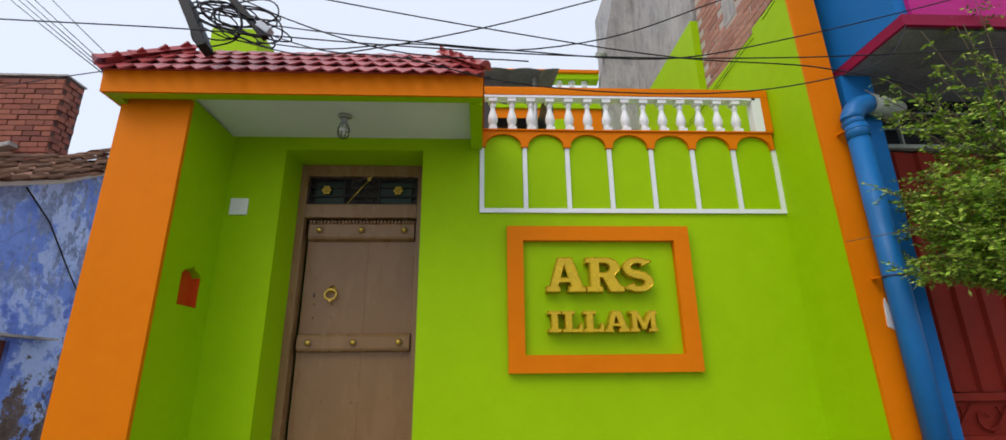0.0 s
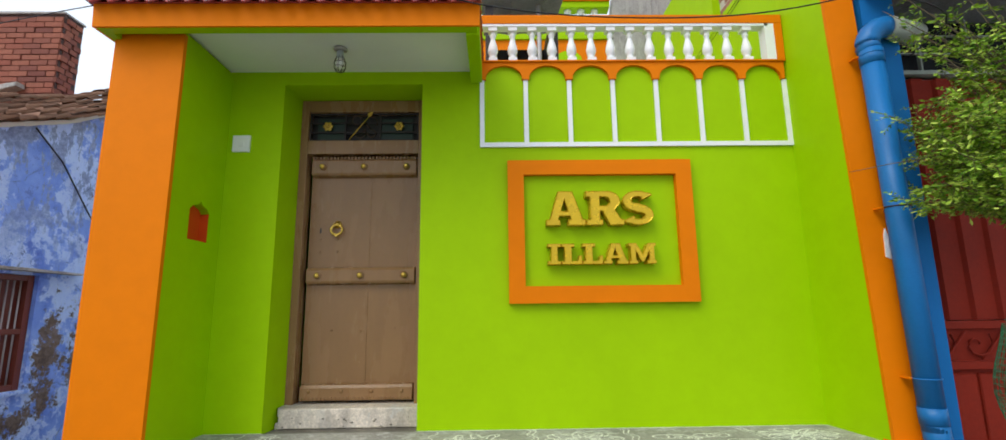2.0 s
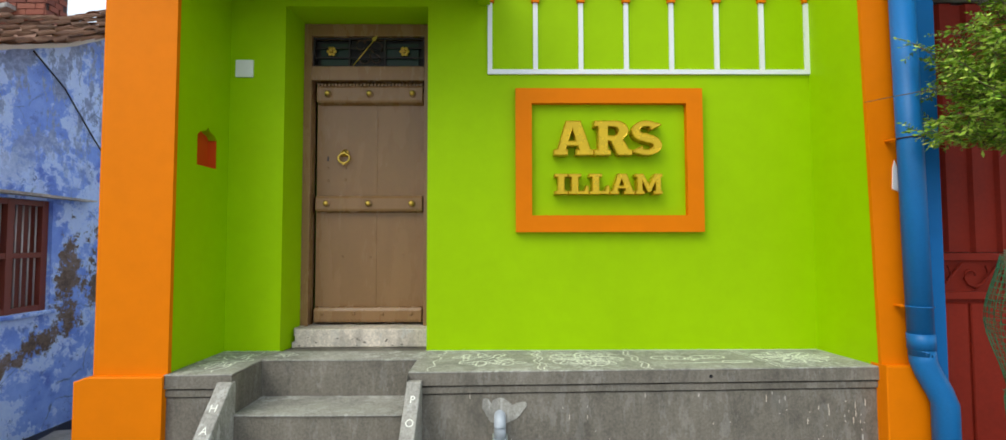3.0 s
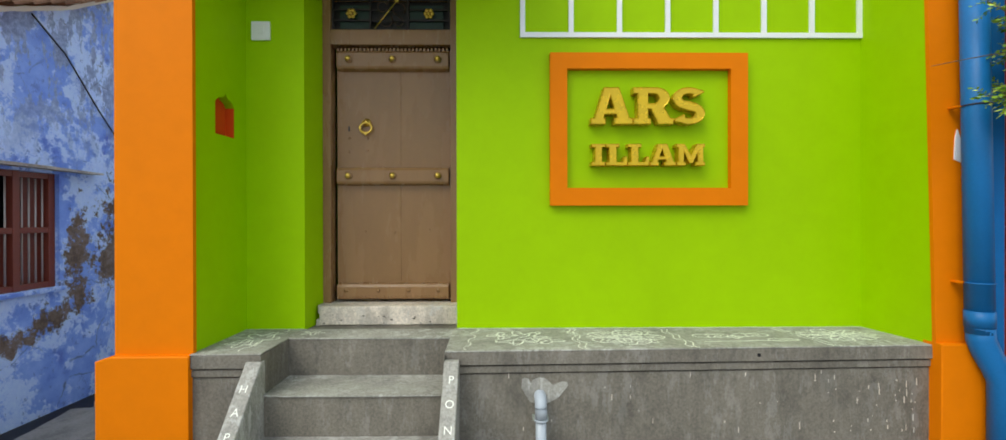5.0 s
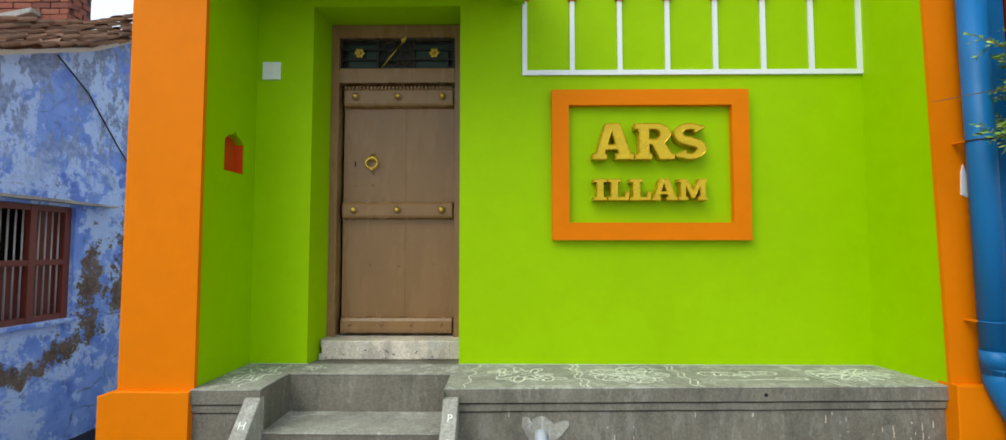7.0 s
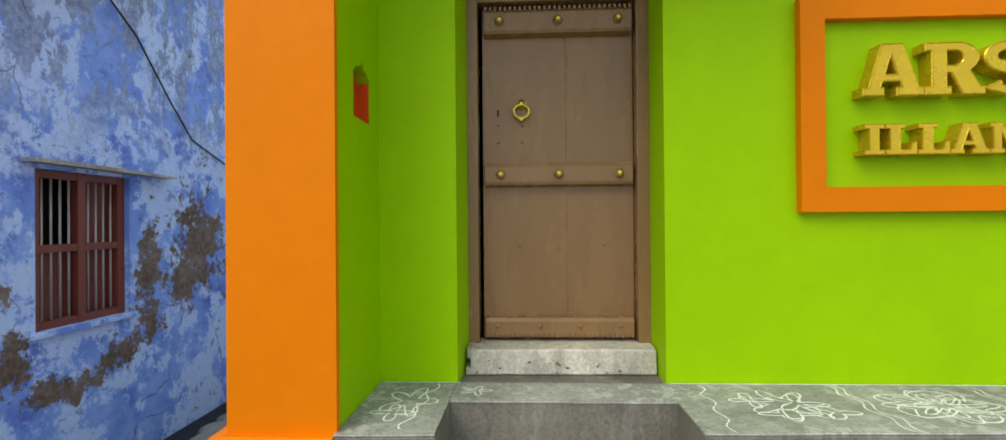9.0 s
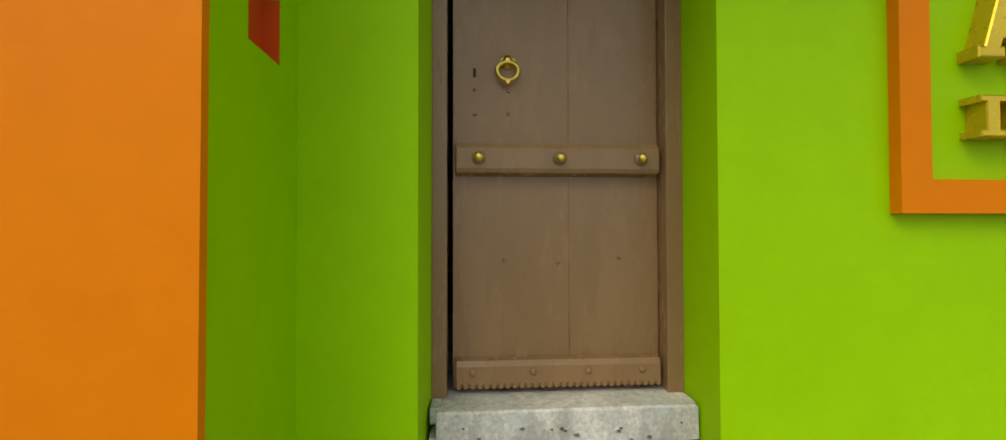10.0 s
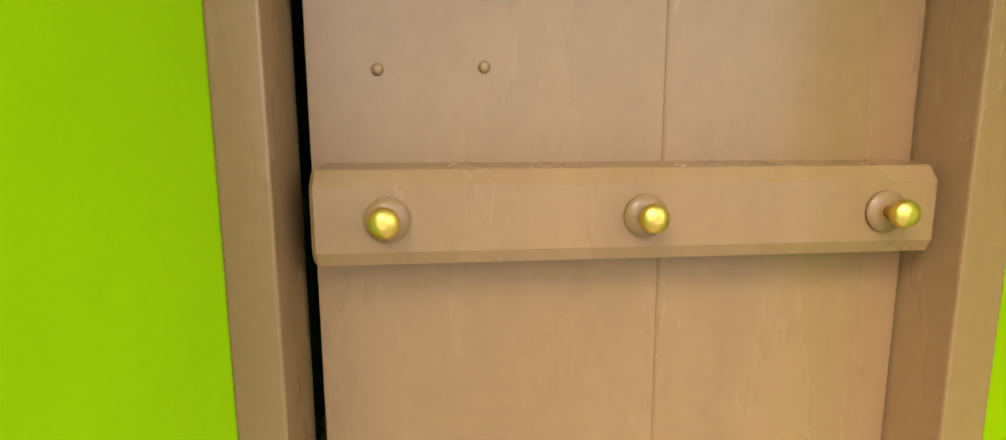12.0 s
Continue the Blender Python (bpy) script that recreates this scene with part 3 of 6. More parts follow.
for x, z in ((-1.35, 1.99), (-1.2, 1.985), (-1.35, 1.88), (-1.2, 1.885), (-0.98, 1.22), (-0.7, 1.24), (-1.22, 1.23)):
    part("bolt_head", lathe(bmesh.new(), [(0.009, 0), (0.008, 0.004), (0.003, 0.006)], (x, LY, z), 10, "y"), BROWN, leaf)
for z in (1.16, 2.45):
    bm = bmesh.new()
    tube(bm, [(-0.519, 4.102, z - 0.045), (-0.519, 4.102, z + 0.045)], 0.009, 8)
    part("hinge", bm, IRON, door)

# grille in the transom
gr = tagged(thing("transom_grille", (-1.0, 4.0, 2.84), "dark iron transom grille with gold flowers and a gold spear", "grille"))
bm = bmesh.new()
for z in (2.85, 2.925, 3.01, 3.09):
    box(bm, -1.469, -0.518, 3.985, 3.997, z - 0.007, z + 0.007)
for x in (-1.46, -1.16, -0.86, -0.53):
    box(bm, x - 0.007, x + 0.007, 3.981, 3.998, 2.841, 3.099)
part("bar", bm, IRON, gr)
bm = bmesh.new()
for cx, cz, r, a0, a1 in ((-1.06, 3.03, 0.04, 20, 330), (-0.93, 3.01, 0.05, -40, 250), (-1.03, 2.92, 0.05, 100, 400), (-0.93, 2.91, 0.035, 180, 460), (-0.99, 3.05, 0.035, 0, 180)):
    tube(bm, [(x, 3.978, z) for x, z in arc(cx, cz, r, a0, a1, 14)], 0.005, 6)
part("scroll", bm, BROWN_IN, gr)
part("backing", bm_box(-1.469, -0.518, 4.05, 4.06, 2.841, 3.099), DARK, gr)
for x0, x1 in ((-1.41, -1.17), (-0.85, -0.575)):
    part("green_panel", bm_box(x0, x1, 4.012, 4.022, 2.862, 3.055, 0.003), DARK_GREEN, gr, "dark green board behind a flower")
for cx in (-1.31, -0.69):
    bm = bmesh.new()
    lathe(bm, [(0.014, 0), (0.014, 0.012), (0.004, 0.018)], (cx, 3.975, 2.975), 10, "y")
    for k in range(6):
        a = k * math.pi / 3
        lathe(bm, [(0.017, 0), (0.015, 0.006), (0.006, 0.009)], (cx + 0.028 * math.cos(a), 3.977, 2.975 + 0.028 * math.sin(a)), 8, "y")
    part("flower", bm, BRASS, gr, "gold six-petal flower")
bm = bmesh.new()
tube(bm, [(-1.12, 3.965, 2.85), (-0.945, 3.965, 3.07)], 0.0048, 8)
prism(bm, [(-0.955, 3.055), (-0.965, 3.085), (-0.915, 3.108), (-0.935, 3.06)], "y", 3.958, 3.97)
part("spear", bm, BRASS, gr, "gold spear")

# ---- house name board ----
sign = thing("name_board", (0.97, YF, 1.42), "raised orange frame round gold house-name letters on the wall", "sign")
bm = bmesh.new()
sx0, sx1, sz0, sz1 = 0.243, 1.692, 1.425, 2.540
ix0, ix1, iz0, iz1 = 0.368, 1.567, 1.553, 2.424
for a in ((sx0, sx1, iz1, sz1), (sx0, sx1, sz0, iz0), (sx0, ix0, iz0, iz1), (ix1, sx1, iz0, iz1)):
    box(bm, a[0], a[1], 3.595, YF - 0.001, a[2], a[3])
part("board_frame", bm, ORANGE, sign)


SERIF = 0.17
GLYPHS = {
    "I": [[(0, 0), (1, 0), (1, SERIF), (0.76, SERIF), (0.76, 1 - SERIF), (1, 1 - SERIF), (1, 1), (0, 1), (0, 1 - SERIF), (0.24, 1 - SERIF), (0.24, SERIF), (0, SERIF)]],
    "L": [[(0, 0), (1, 0), (1, 0.42), (0.86, 0.42), (0.78, SERIF), (0.5, SERIF), (0.5, 1 - SERIF), (0.64, 1 - SERIF), (0.64, 1), (0, 1), (0, 1 - SERIF), (0.14, 1 - SERIF), (0.14, SERIF), (0, SERIF)]],
    "A": [[(0, 0), (0.36, 0), (0.36, SERIF), (0.31, SERIF), (0.34, 0.27), (0.6, 0.27), (0.63, SERIF), (0.55, SERIF), (0.55, 0), (1, 0), (1, SERIF), (0.93, SERIF), (0.68, 1), (0.31, 1), (0.09, SERIF), (0, SERIF)],
          [(0.385, 0.42), (0.555, 0.42), (0.47, 0.74)]],
    "M": [[(0, 0), (0.34, 0), (0.34, SERIF), (0.27, SERIF), (0.27, 0.6), (0.45, 0.1), (0.56, 0.1), (0.74, 0.6), (0.74, SERIF), (0.66, SERIF), (0.66, 0), (1, 0), (1, SERIF), (0.94, SERIF), (0.94, 1 - SERIF), (1, 1 - SERIF), (1, 1), (0.71, 1), (0.51, 0.48), (0.3, 1), (0, 1), (0, 1 - SERIF), (0.07, 1 - SERIF), (0.07, SERIF), (0, SERIF)]],
    "R": [[(0, 0), (0.46, 0), (0.46, SERIF), (0.39, SERIF), (0.39, 0.41), (0.45, 0.41), (0.64, 0), (1.04, 0), (1.04, SERIF), (0.96, SERIF), (0.8, 0.46)]
          + [(0.6 + 0.35 * math.cos(q), 0.715 + 0.285 * math.sin(q)) for q in (radians(-45 + 15 * i) for i in range(10))]
          + [(0, 1), (0, 1 - SERIF), (0.11, 1 - SERIF), (0.11, SERIF), (0, SERIF)],
          [(0.39, 0.57), (0.54, 0.57)] + [(0.54 + 0.12 * math.cos(q), 0.7 + 0.13 * math.sin(q)) for q in (radians(-60 + 20 * i) for i in range(7))] + [(0.54, 0.83), (0.39, 0.83)]],
}


def s_outline():
    """An S as one band along two arcs, widest in its spine and flared at both ends."""
    mid = arc(0.5, 0.715, 0.2, 25, 265, 16) + arc(0.5, 0.285, 0.2, 85, -155, 16)
    left, right = [], []
    for i, p in enumerate(mid):
        u = (Vector(mid[min(i + 1, len(mid) - 1)]) - Vector(mid[max(i - 1, 0)])).normalized()
        end = min(i, len(mid) - 1 - i)
        w = 0.09 + 0.035 * math.exp(-((i - 16.5) / 5) ** 2) + (0.045 if end < 2 else 0.0)
        px = 0.5 + (p[0] - 0.5) * 1.75
        left.append((px - u.y * w * 1.5, p[1] + u.x * w))
        right.append((px + u.y * w * 1.5, p[1] - u.x * w))
    return [left + right[::-1]]


def letter(ch, x, z, w, h):
    """A thick block letter with a chamfered rim round a slightly sunk face."""
    bm = bmesh.new()
    for loop in (s_outline() if ch == "S" else GLYPHS[ch]):
        vs = [bm.verts.new((x + a * w, YF - 0.001, z + b * h)) for a, b in loop]
        for i in range(len(vs)):
            bm.edges.new((vs[i], vs[(i + 1) % len(vs)]))
    bmesh.ops.triangle_fill(bm, use_beauty=True, use_dissolve=False, edges=bm.edges[:], normal=(0, -1, 0))
    for f in bm.faces:
        if f.normal.y > 0:
            f.normal_flip()
    out = bmesh.ops.extrude_face_region(bm, geom=bm.faces[:])
    top = [g for g in out["geom"] if isinstance(g, bmesh.types.BMFace)]
    bmesh.ops.translate(bm, verts=[g for g in out["geom"] if isinstance(g, bmesh.types.BMVert)], vec=(0, -0.08, 0))
    bmesh.ops.inset_region(bm, faces=top, thickness=0.02 * h, depth=0.006, use_even_offset=True)
    bmesh.ops.inset_region(bm, faces=top, thickness=0.014 * h, depth=-0.002, use_even_offset=True)
    return bm


def word(text, x, z, widths, h, gap):
    for ch, w in zip(text, widths):
        part("letter", letter(ch, x, z, w, h), GOLD, sign, "gold slab-serif letter " + ch)
        x += w + gap


word("ARS", 0.533, 2.012, (0.305, 0.282, 0.238), 0.268, 0.004)
word("ILLAM", 0.538, 1.713, (0.102, 0.156, 0.156, 0.19, 0.21), 0.158, 0.003)

# ---- blind arcade and roof balustrade ----
AX0, AX1 = 0.045, 2.546
PITCH = (AX1 - AX0) / 7
bm = bmesh.new()
for i in range(7):
    a = AX0 + i * PITCH
    top = [(a, 3.383), (a, 3.235), (a + 0.03, 3.235)]
    cx, rx = a + PITCH / 2, PITCH / 2 - 0.03
    top += [(cx - rx * math.cos(radians(k * 15)), 3.25 + 0.107 * math.sin(radians(k * 15))) for k in range(13)]
    top += [(a + PITCH - 0.03, 3.235), (a + PITCH, 3.235), (a + PITCH, 3.383)]
    prism(bm, top, "y", 3.618, YF - 0.001)
structure("trim_arcade", bm, ORANGE, "orange band of seven shallow arches", "trim")
bm = bmesh.new()
for i in range(8):
    x = AX0 + i * PITCH
    box(bm, x - 0.018, x + 0.018, 3.632, YF - 0.001, 2.702, 3.234)
box(bm, AX0 - 0.018, AX1 + 0.018, 3.630, YF - 0.001, 2.664, 2.70)
structure("trim_strips", bm, WHITE, "white raised strips below the arches", "trim")

bal = thing("roof_balustrade", (1.3, 3.65, 3.384), "white turned balusters between orange rails on the roof edge", "balustrade")
part("bottom_rail", bm_box(AX0, AX1 + 0.012, 3.602, 3.70, 3.384, 3.397, 0.003), ORANGE, bal)
part("top_rail", bm_box(AX0, AX1 + 0.012, 3.60, 3.70, 3.722, 3.80, 0.006), ORANGE, bal)
part("rail_lining", bm_box(AX0 + 0.005, 2.44, 3.605, 3.695, 3.70, 3.721), WHITE, bal, "white underside")
part("end_post", bm_box(2.41, 2.489, 3.605, 3.697, 3.398, 3.7215), WHITE, bal, "white end post")
part("end_pier", bm_box(2.49, AX1 + 0.01, 3.602, 3.698, 3.398, 3.7215), ORANGE, bal)
structure("plaster_scar", prism(bmesh.new(), [(2.742, 1.70), (2.785, 1.68), (2.79, 1.80), (2.762, 1.89), (2.748, 1.84)], "y", 3.082, 3.0895), WHITE, "pale plaster scar on the orange strip", "patch")
PROFILE = [(0.036, 0.0), (0.036, 0.03), (0.024, 0.035), (0.03, 0.05), (0.04, 0.075), (0.042, 0.095), (0.034, 0.13), (0.022, 0.165), (0.018, 0.19), (0.026, 0.2), (0.026, 0.21), (0.018, 0.215), (0.022, 0.235), (0.036, 0.24), (0.036, 0.264)]


def square_ends(bm, x, y, z, h):
    """Square base and cap blocks on a turned baluster."""
    box(bm, x - 0.036, x + 0.036, y - 0.036, y + 0.036, z, z + 0.03)
    box(bm, x - 0.037, x + 0.037, y - 0.037, y + 0.037, z + h - 0.034, z + h - 0.0005)
    return bm


base_baluster = None
for i in range(14):
    x = 0.137 + i * 0.1636
    if base_baluster is None:
        base_baluster = part("baluster", square_ends(lathe(bmesh.new(), [(r, h * 1.145) for r, h in PROFILE], (x, 3.648, 3.398), 14), x, 3.648, 3.398, 0.302), WHITE, bal)
        first = x
    else:
        o = new("baluster", base_baluster.data)
        o.parent = bal
        o.location = (x - first, 0, 0)

# roof terrace and the storey behind it
structure("roof_terrace", bm_box(-2.43, 2.60, 4.101, 7.0, 3.285, 3.40), SOFFIT, "flat roof slab over the entrance hall", "roof")
structure("wall_terrace_back", bm_box(-2.43, 2.00, 7.0, 7.18, 3.401, 5.53), ORANGE, "orange and green upper wall behind the roof terrace")
bm = bmesh.new()
for i in range(7):
    a = 0.1 + i * 0.5
    if a < 1.6:
        pts = [(a, 4.7), (a, 5.18)] + [(a + 0.21 - 0.21 * math.cos(radians(20 * k)), 5.18 + 0.16 * math.sin(radians(20 * k))) for k in range(1, 9)] + [(a + 0.42, 5.18), (a + 0.42, 4.7)]
        prism(bm, pts, "y", 6.98, 6.999)
box(bm, -2.43, 2.00, 6.96, 7.2, 5.531, 5.68)
structure("trim_terrace", bm, GREEN, "green arches and band on the upper wall", "trim")
bal2 = thing("upper_balustrade", (1.2, 7.1, 5.62), "white balusters under a green and orange rail on the upper roof", "balustrade")
part("top_rail", bm_box(-0.2, 2.00, 7.0, 7.2, 6.10, 6.20, 0.005), GREEN, bal2)
part("coping", bm_box(-0.22, 2.00, 6.97, 7.23, 6.201, 6.26, 0.005), ORANGE, bal2, "orange coping")
b2 = None
for i in range(9):
    x = 0.05 + i * 0.215
    if b2 is None:
        b2 = part("baluster", lathe(bmesh.new(), [(r * 1.6, h * 1.58) for r, h in PROFILE], (x, 7.1, 5.681), 12), WHITE, bal2)
        f2 = x
    else:
        o = new("baluster", b2.data)
        o.parent = bal2
        o.location = (x - f2, 0, 0)

# corrugated lean-to over the stair head
sheet = thing("corrugated_sheet", (0.4, 4.6, 4.6), "grey corrugated cement sheet over the stair head", "roof sheet")
bm = bmesh.new()
n = 40
rows = []
for y, z in ((4.45, 4.53), (5.6, 4.78)):
    rows.append([bm.verts.new((0.02 + 0.86 * i / n, y, z + 0.035 * abs(math.sin(math.pi * 2.6 * i / n)) ** 0.6)) for i in range(n + 1)])
for i in range(n):
    bm.faces.new((rows[0][i], rows[0][i + 1], rows[1][i + 1], rows[1][i]))
bmesh.ops.solidify(bm, geom=bm.faces, thickness=0.012)
part("sheet", bm, GREY_SHEET, sheet)
head = thing("stair_head", (0.4, 5.0, 3.4), "dark unlit stair-head shed on the roof", "shed")
bm = bmesh.new()
box(bm, 0.06, 0.14, 4.55, 5.55, 3.401, 4.52)
box(bm, 0.76, 0.84, 4.75, 5.55, 3.401, 4.52)
box(bm, 0.14, 0.76, 5.47, 5.55, 3.401, 4.52)
part("shed_wall", bm, IRON, head)
part("post", tube(bmesh.new(), [(0.62, 4.6, 3.401), (0.62, 4.6, 4.54)], 0.025, 8), BAR_GREY, head, "grey steel post")

# neighbour's brick and plaster behind
GW = bmesh.new()
prism(GW, [(4.9, 5.552), (9.4, 5.552), (9.4, 9.2), (4.9, 9.2)], "x", 2.66, 2.9)
prism(GW, [(2.03, 3.41), (2.01, 5.9), (2.10, 6.6), (2.32, 7.69), (2.5, 8.5), (2.655, 9.0), (2.655, 5.552), (2.599, 5.552), (2.599, 3.41)], "y", 6.95, 7.2)
structure("wall_gable", GW, GREY_PLASTER, "grey cement-plastered gable wall of the next house")
spout = solid("rain_spout", tube(bmesh.new(), [(2.12, 6.97, 6.55), (1.98, 6.9, 6.5)], 0.06, 10), PVC_OLD, "short clay rain spout in the gable wall", "spout")
brickwall = structure("wall_brick", bm_box(2.69, 2.88, 3.16, 4.86, 4.481, 6.2), MORTAR, "bare brick wall of the next house")
structure("wall_column", bm_box(2.685, 2.89, 4.05, 4.3, 5.0, 6.21), GREY_PLASTER, "bare concrete column in the brick wall", "column")

# ---- porch roof ----
CX0, CX1, CY = -2.48, 0.05, 2.83
bm = bmesh.new()
box(bm, CX0 + 0.02, CX1 - 0.02, CY + 0.02, YF - 0.001, 3.32, 3.40)
structure("porch_ceiling", bm, SOFFIT, "white porch ceiling slab", "ceiling")
bm = bmesh.new()
box(bm, CX0 + 0.018, CX1 - 0.018, CY + 0.018, 2.915, 3.232, 3.319)
box(bm, CX1 - 0.095, CX1 - 0.004, 2.915, YF - 0.001, 3.215, 3.319)
box(bm, CX0 + 0.018, -2.40, 2.915, YF + 0.4, 3.232, 3.40)
structure("trim_porch_beam", bm, GREEN, "green beam under the porch roof's edge", "beam")
bm = bmesh.new()
prism(bm, [(CY, 3.235), (CY + 0.017, 3.235), (CY + 0.017, 3.40), (CY - 0.01, 3.40)], "x", CX0, CX1)
box(bm, CX0, CX0 + 0.017, CY + 0.018, YF + 0.4, 3.235, 3.42)
box(bm, CX1 - 0.0165, CX1, CY + 0.018, YF - 0.001, 3.32, 3.50)
structure("trim_fascia", bm, ORANGE, "orange fascia of the porch roof", "trim")
proof = thing("porch_roof", (-1.2, 3.1, 3.42), "small hipped porch roof of red painted tiles", "roof")
EY, EZ, RY, RZ = 2.80, 3.392, 3.15, 3.775
RX0, RX1 = -2.15, -0.26
bm = bmesh.new()
c = [bm.verts.new(p) for p in ((CX0 - 0.02, EY, EZ), (CX1 + 0.01, EY, EZ), (RX1, RY, RZ), (RX0, RY, RZ), (CX0 - 0.02, 3.72, EZ), (CX1 + 0.01, 3.60, EZ), (RX1, 3.55, RZ), (RX0, 3.6, RZ))]
for f in ((0, 1, 2, 3), (4, 0, 3, 7), (1, 5, 6, 2), (3, 2, 6, 7), (5, 4, 7, 6), (0, 4, 5, 1)):
    bm.faces.new([c[i] for i in f])
part("roof_core", bm, TILE_RED, proof)


def tile_mesh(w, l):
    """A thin tile with a pointed drip edge and raised rims."""
    bm = bmesh.new()
    th = 0.01
    outline = [(-w / 2, 0.062), (-w / 4, 0.031), (0, 0), (w / 4, 0.031), (w / 2, 0.062), (w / 2, l), (0, l), (-w / 2, l)]
    lift = [0.012, 0.005, 0.0, 0.005, 0.012, 0.007, 0.0, 0.007]
    lo = [bm.verts.new((x, y, d)) for (x, y), d in zip(outline, lift)]
    hi = [bm.verts.new((x, y, d + th)) for (x, y), d in zip(outline, lift)]
    m = len(outline)
    for (a, b) in ((lo, -1), (hi, 1)):
        bm.faces.new((a[0], a[1], a[7]))
        bm.faces.new((a[1], a[2], a[6], a[7]))
        bm.faces.new((a[2], a[3], a[5], a[6]))
        bm.faces.new((a[3], a[4], a[5]))
    for i in range(m):
        j = (i + 1) % m
        bm.faces.new((lo[i], lo[j], hi[j], hi[i]))
    return mesh_of("tile", bm, TILE_RED)


TW = (CX1 - CX0 + 0.03) / 21
TL = 0.12
tile = tile_mesh(TW * 1.02, TL * 1.25)
slope = math.atan2(RZ - EZ, RY - EY)
length = math.hypot(RZ - EZ, RY - EY)
rows_n = 4
pb = BASES[proof.name]
for r in range(rows_n):
    s = r * length / rows_n - (0.085 if r == 0 else 0.05)
    y, z = EY + s * math.cos(slope), EZ + s * math.sin(slope)
    f = max(0, s) / length
    xa, xb = CX0 - 0.02 + f * (RX0 - CX0), CX1 + 0.01 + f * (RX1 - CX1)
    k = max(1, round((xb - xa) / TW))
    for i in range(k):
        o = new("tile", tile)
        o.parent = proof
        x = xa + (i + 0.5) * (xb - xa) / k
        o.matrix_basis = Matrix.Translation(Vector((x, y, z + 0.018)) - pb) @ Matrix.Rotation(slope - 0.07 + random.uniform(-0.015, 0.015), 4, "X") @ Matrix.Rotation(random.uniform(-0.02, 0.02), 4, "Z")
for side in (0, 1):
    xe, xr = (CX0 - 0.02, RX0) if side == 0 else (CX1 + 0.01, RX1)
    sl = math.atan2(RZ - EZ, abs(xr - xe))
    ln = math.hypot(RZ - EZ, xr - xe)
    for r in range(4):
        s = r * ln / 4
        x, z = xe + (1 if side == 0 else -1) * s * math.cos(sl), EZ + s * math.sin(sl)
        y0, y1 = EY + (s / ln) * (RY - EY), 3.6
        k = max(1, round((y1 - y0) / TW))
        for i in range(k):
            o = new("tile", tile)
            o.parent = proof
            o.matrix_basis = Matrix.Translation(Vector((x, y0 + (i + 0.5) * (y1 - y0) / k, z + 0.018)) - pb) @ Matrix.Rotation(radians(-90 if side == 0 else 90), 4, "Z") @ Matrix.Rotation(sl - 0.07, 4, "X")


def ridge(p, q, n, w=0.06, h=0.036):
    """Angular caps, each wider at its lower end and lapping the next one down."""
    p, q = Vector(p), Vector(q)
    side = (q - p).cross(Vector((0, 0, 1))).normalized()
    up = side.cross(q - p).normalized()
    for i in range(n):
        a, b = p.lerp(q, i / n), p.lerp(q, (i + 1.08) / n)
        bm = bmesh.new()
        rings = []
        for c, k, lift in ((a, 1.0, 0.004), (a.lerp(b, 0.14), 0.92, 0.0), (b, 0.86, -0.002)):
            flat = [(-1.0, -0.5), (-0.42, 0.75), (0.0, 1.0), (0.42, 0.75), (1.0, -0.5), (0.0, -0.3)]
            rings.append([bm.verts.new(c + side * w * k * u + up * (h * k * v + lift)) for u, v in flat])
        for ra, rb in zip(rings, rings[1:]):
            for j in range(6):
                bm.faces.new((ra[j], ra[(j + 1) % 6], rb[(j + 1) % 6], rb[j]))
        bm.faces.new(rings[0])
        bm.faces.new(rings[-1][::-1])
        bmesh.ops.recalc_face_normals(bm, faces=bm.faces)
        part("ridge_tile", bm, TILE_RED, proof)


ridge((CX0 - 0.04, EY - 0.02, EZ + 0.05), (RX0, RY, RZ + 0.03), 3)
ridge((CX1 + 0.02, EY - 0.02, EZ + 0.05), (RX1, RY, RZ + 0.03), 3)
ridge((RX0, RY + 0.03, RZ - 0.015), (RX1, RY + 0.03, RZ - 0.015), 8, 0.055, 0.03)

# porch lamp in its cage
lamp = thing("porch_lamp", (-1.0, 3.27, 3.2), "caged bulb hanging from the porch ceiling", "lamp")
part("ceiling_rose", lathe(bmesh.new(), [(0.03, 0), (0.05, 0.006), (0.05, 0.016), (0.03, 0.02)], (-1.0, 3.27, 3.299), 14), BAR_GREY, lamp)
part("socket", lathe(bmesh.new(), [(0.02, 0), (0.026, 0.01), (0.026, 0.05), (0.018, 0.06)], (-1.0, 3.27, 3.238), 12), PVC, lamp)
part("bulb", lathe(bmesh.new(), [(0.004, 0), (0.02, 0.008), (0.03, 0.03), (0.026, 0.055), (0.014, 0.08)], (-1.0, 3.27, 3.16), 12), PLASTIC, lamp)
bm = bmesh.new()
for k in range(8):
    a = k * math.pi / 4
    tube(bm, [(-1.0 + r * math.cos(a), 3.27 + r * math.sin(a), z) for r, z in ((0.026, 3.25), (0.044, 3.2), (0.044, 3.17), (0.03, 3.135), (0.005, 3.125))], 0.0022, 5)
for z, r in ((3.2, 0.044), (3.165, 0.043)):
    tube(bm, [(-1.0 + r * math.cos(a), 3.27 + r * math.sin(a), z) for a in (2 * math.pi * i / 16 for i in range(17))], 0.002, 5, False)
part("cage", bm, IRON, lamp)

sw = thing("doorbell_plate", (-1.87, YF, 2.64), "white square plastic doorbell plate on the green wall", "switch")
part("plate", bm_box(-1.938, -1.802, 3.628, YF - 0.001, 2.638, 2.774, 0.006), PLASTIC, sw)
part("button", bm_box(-1.885, -1.845, 3.621, 3.6275, 2.68, 2.725, 0.003), PLASTIC, sw)

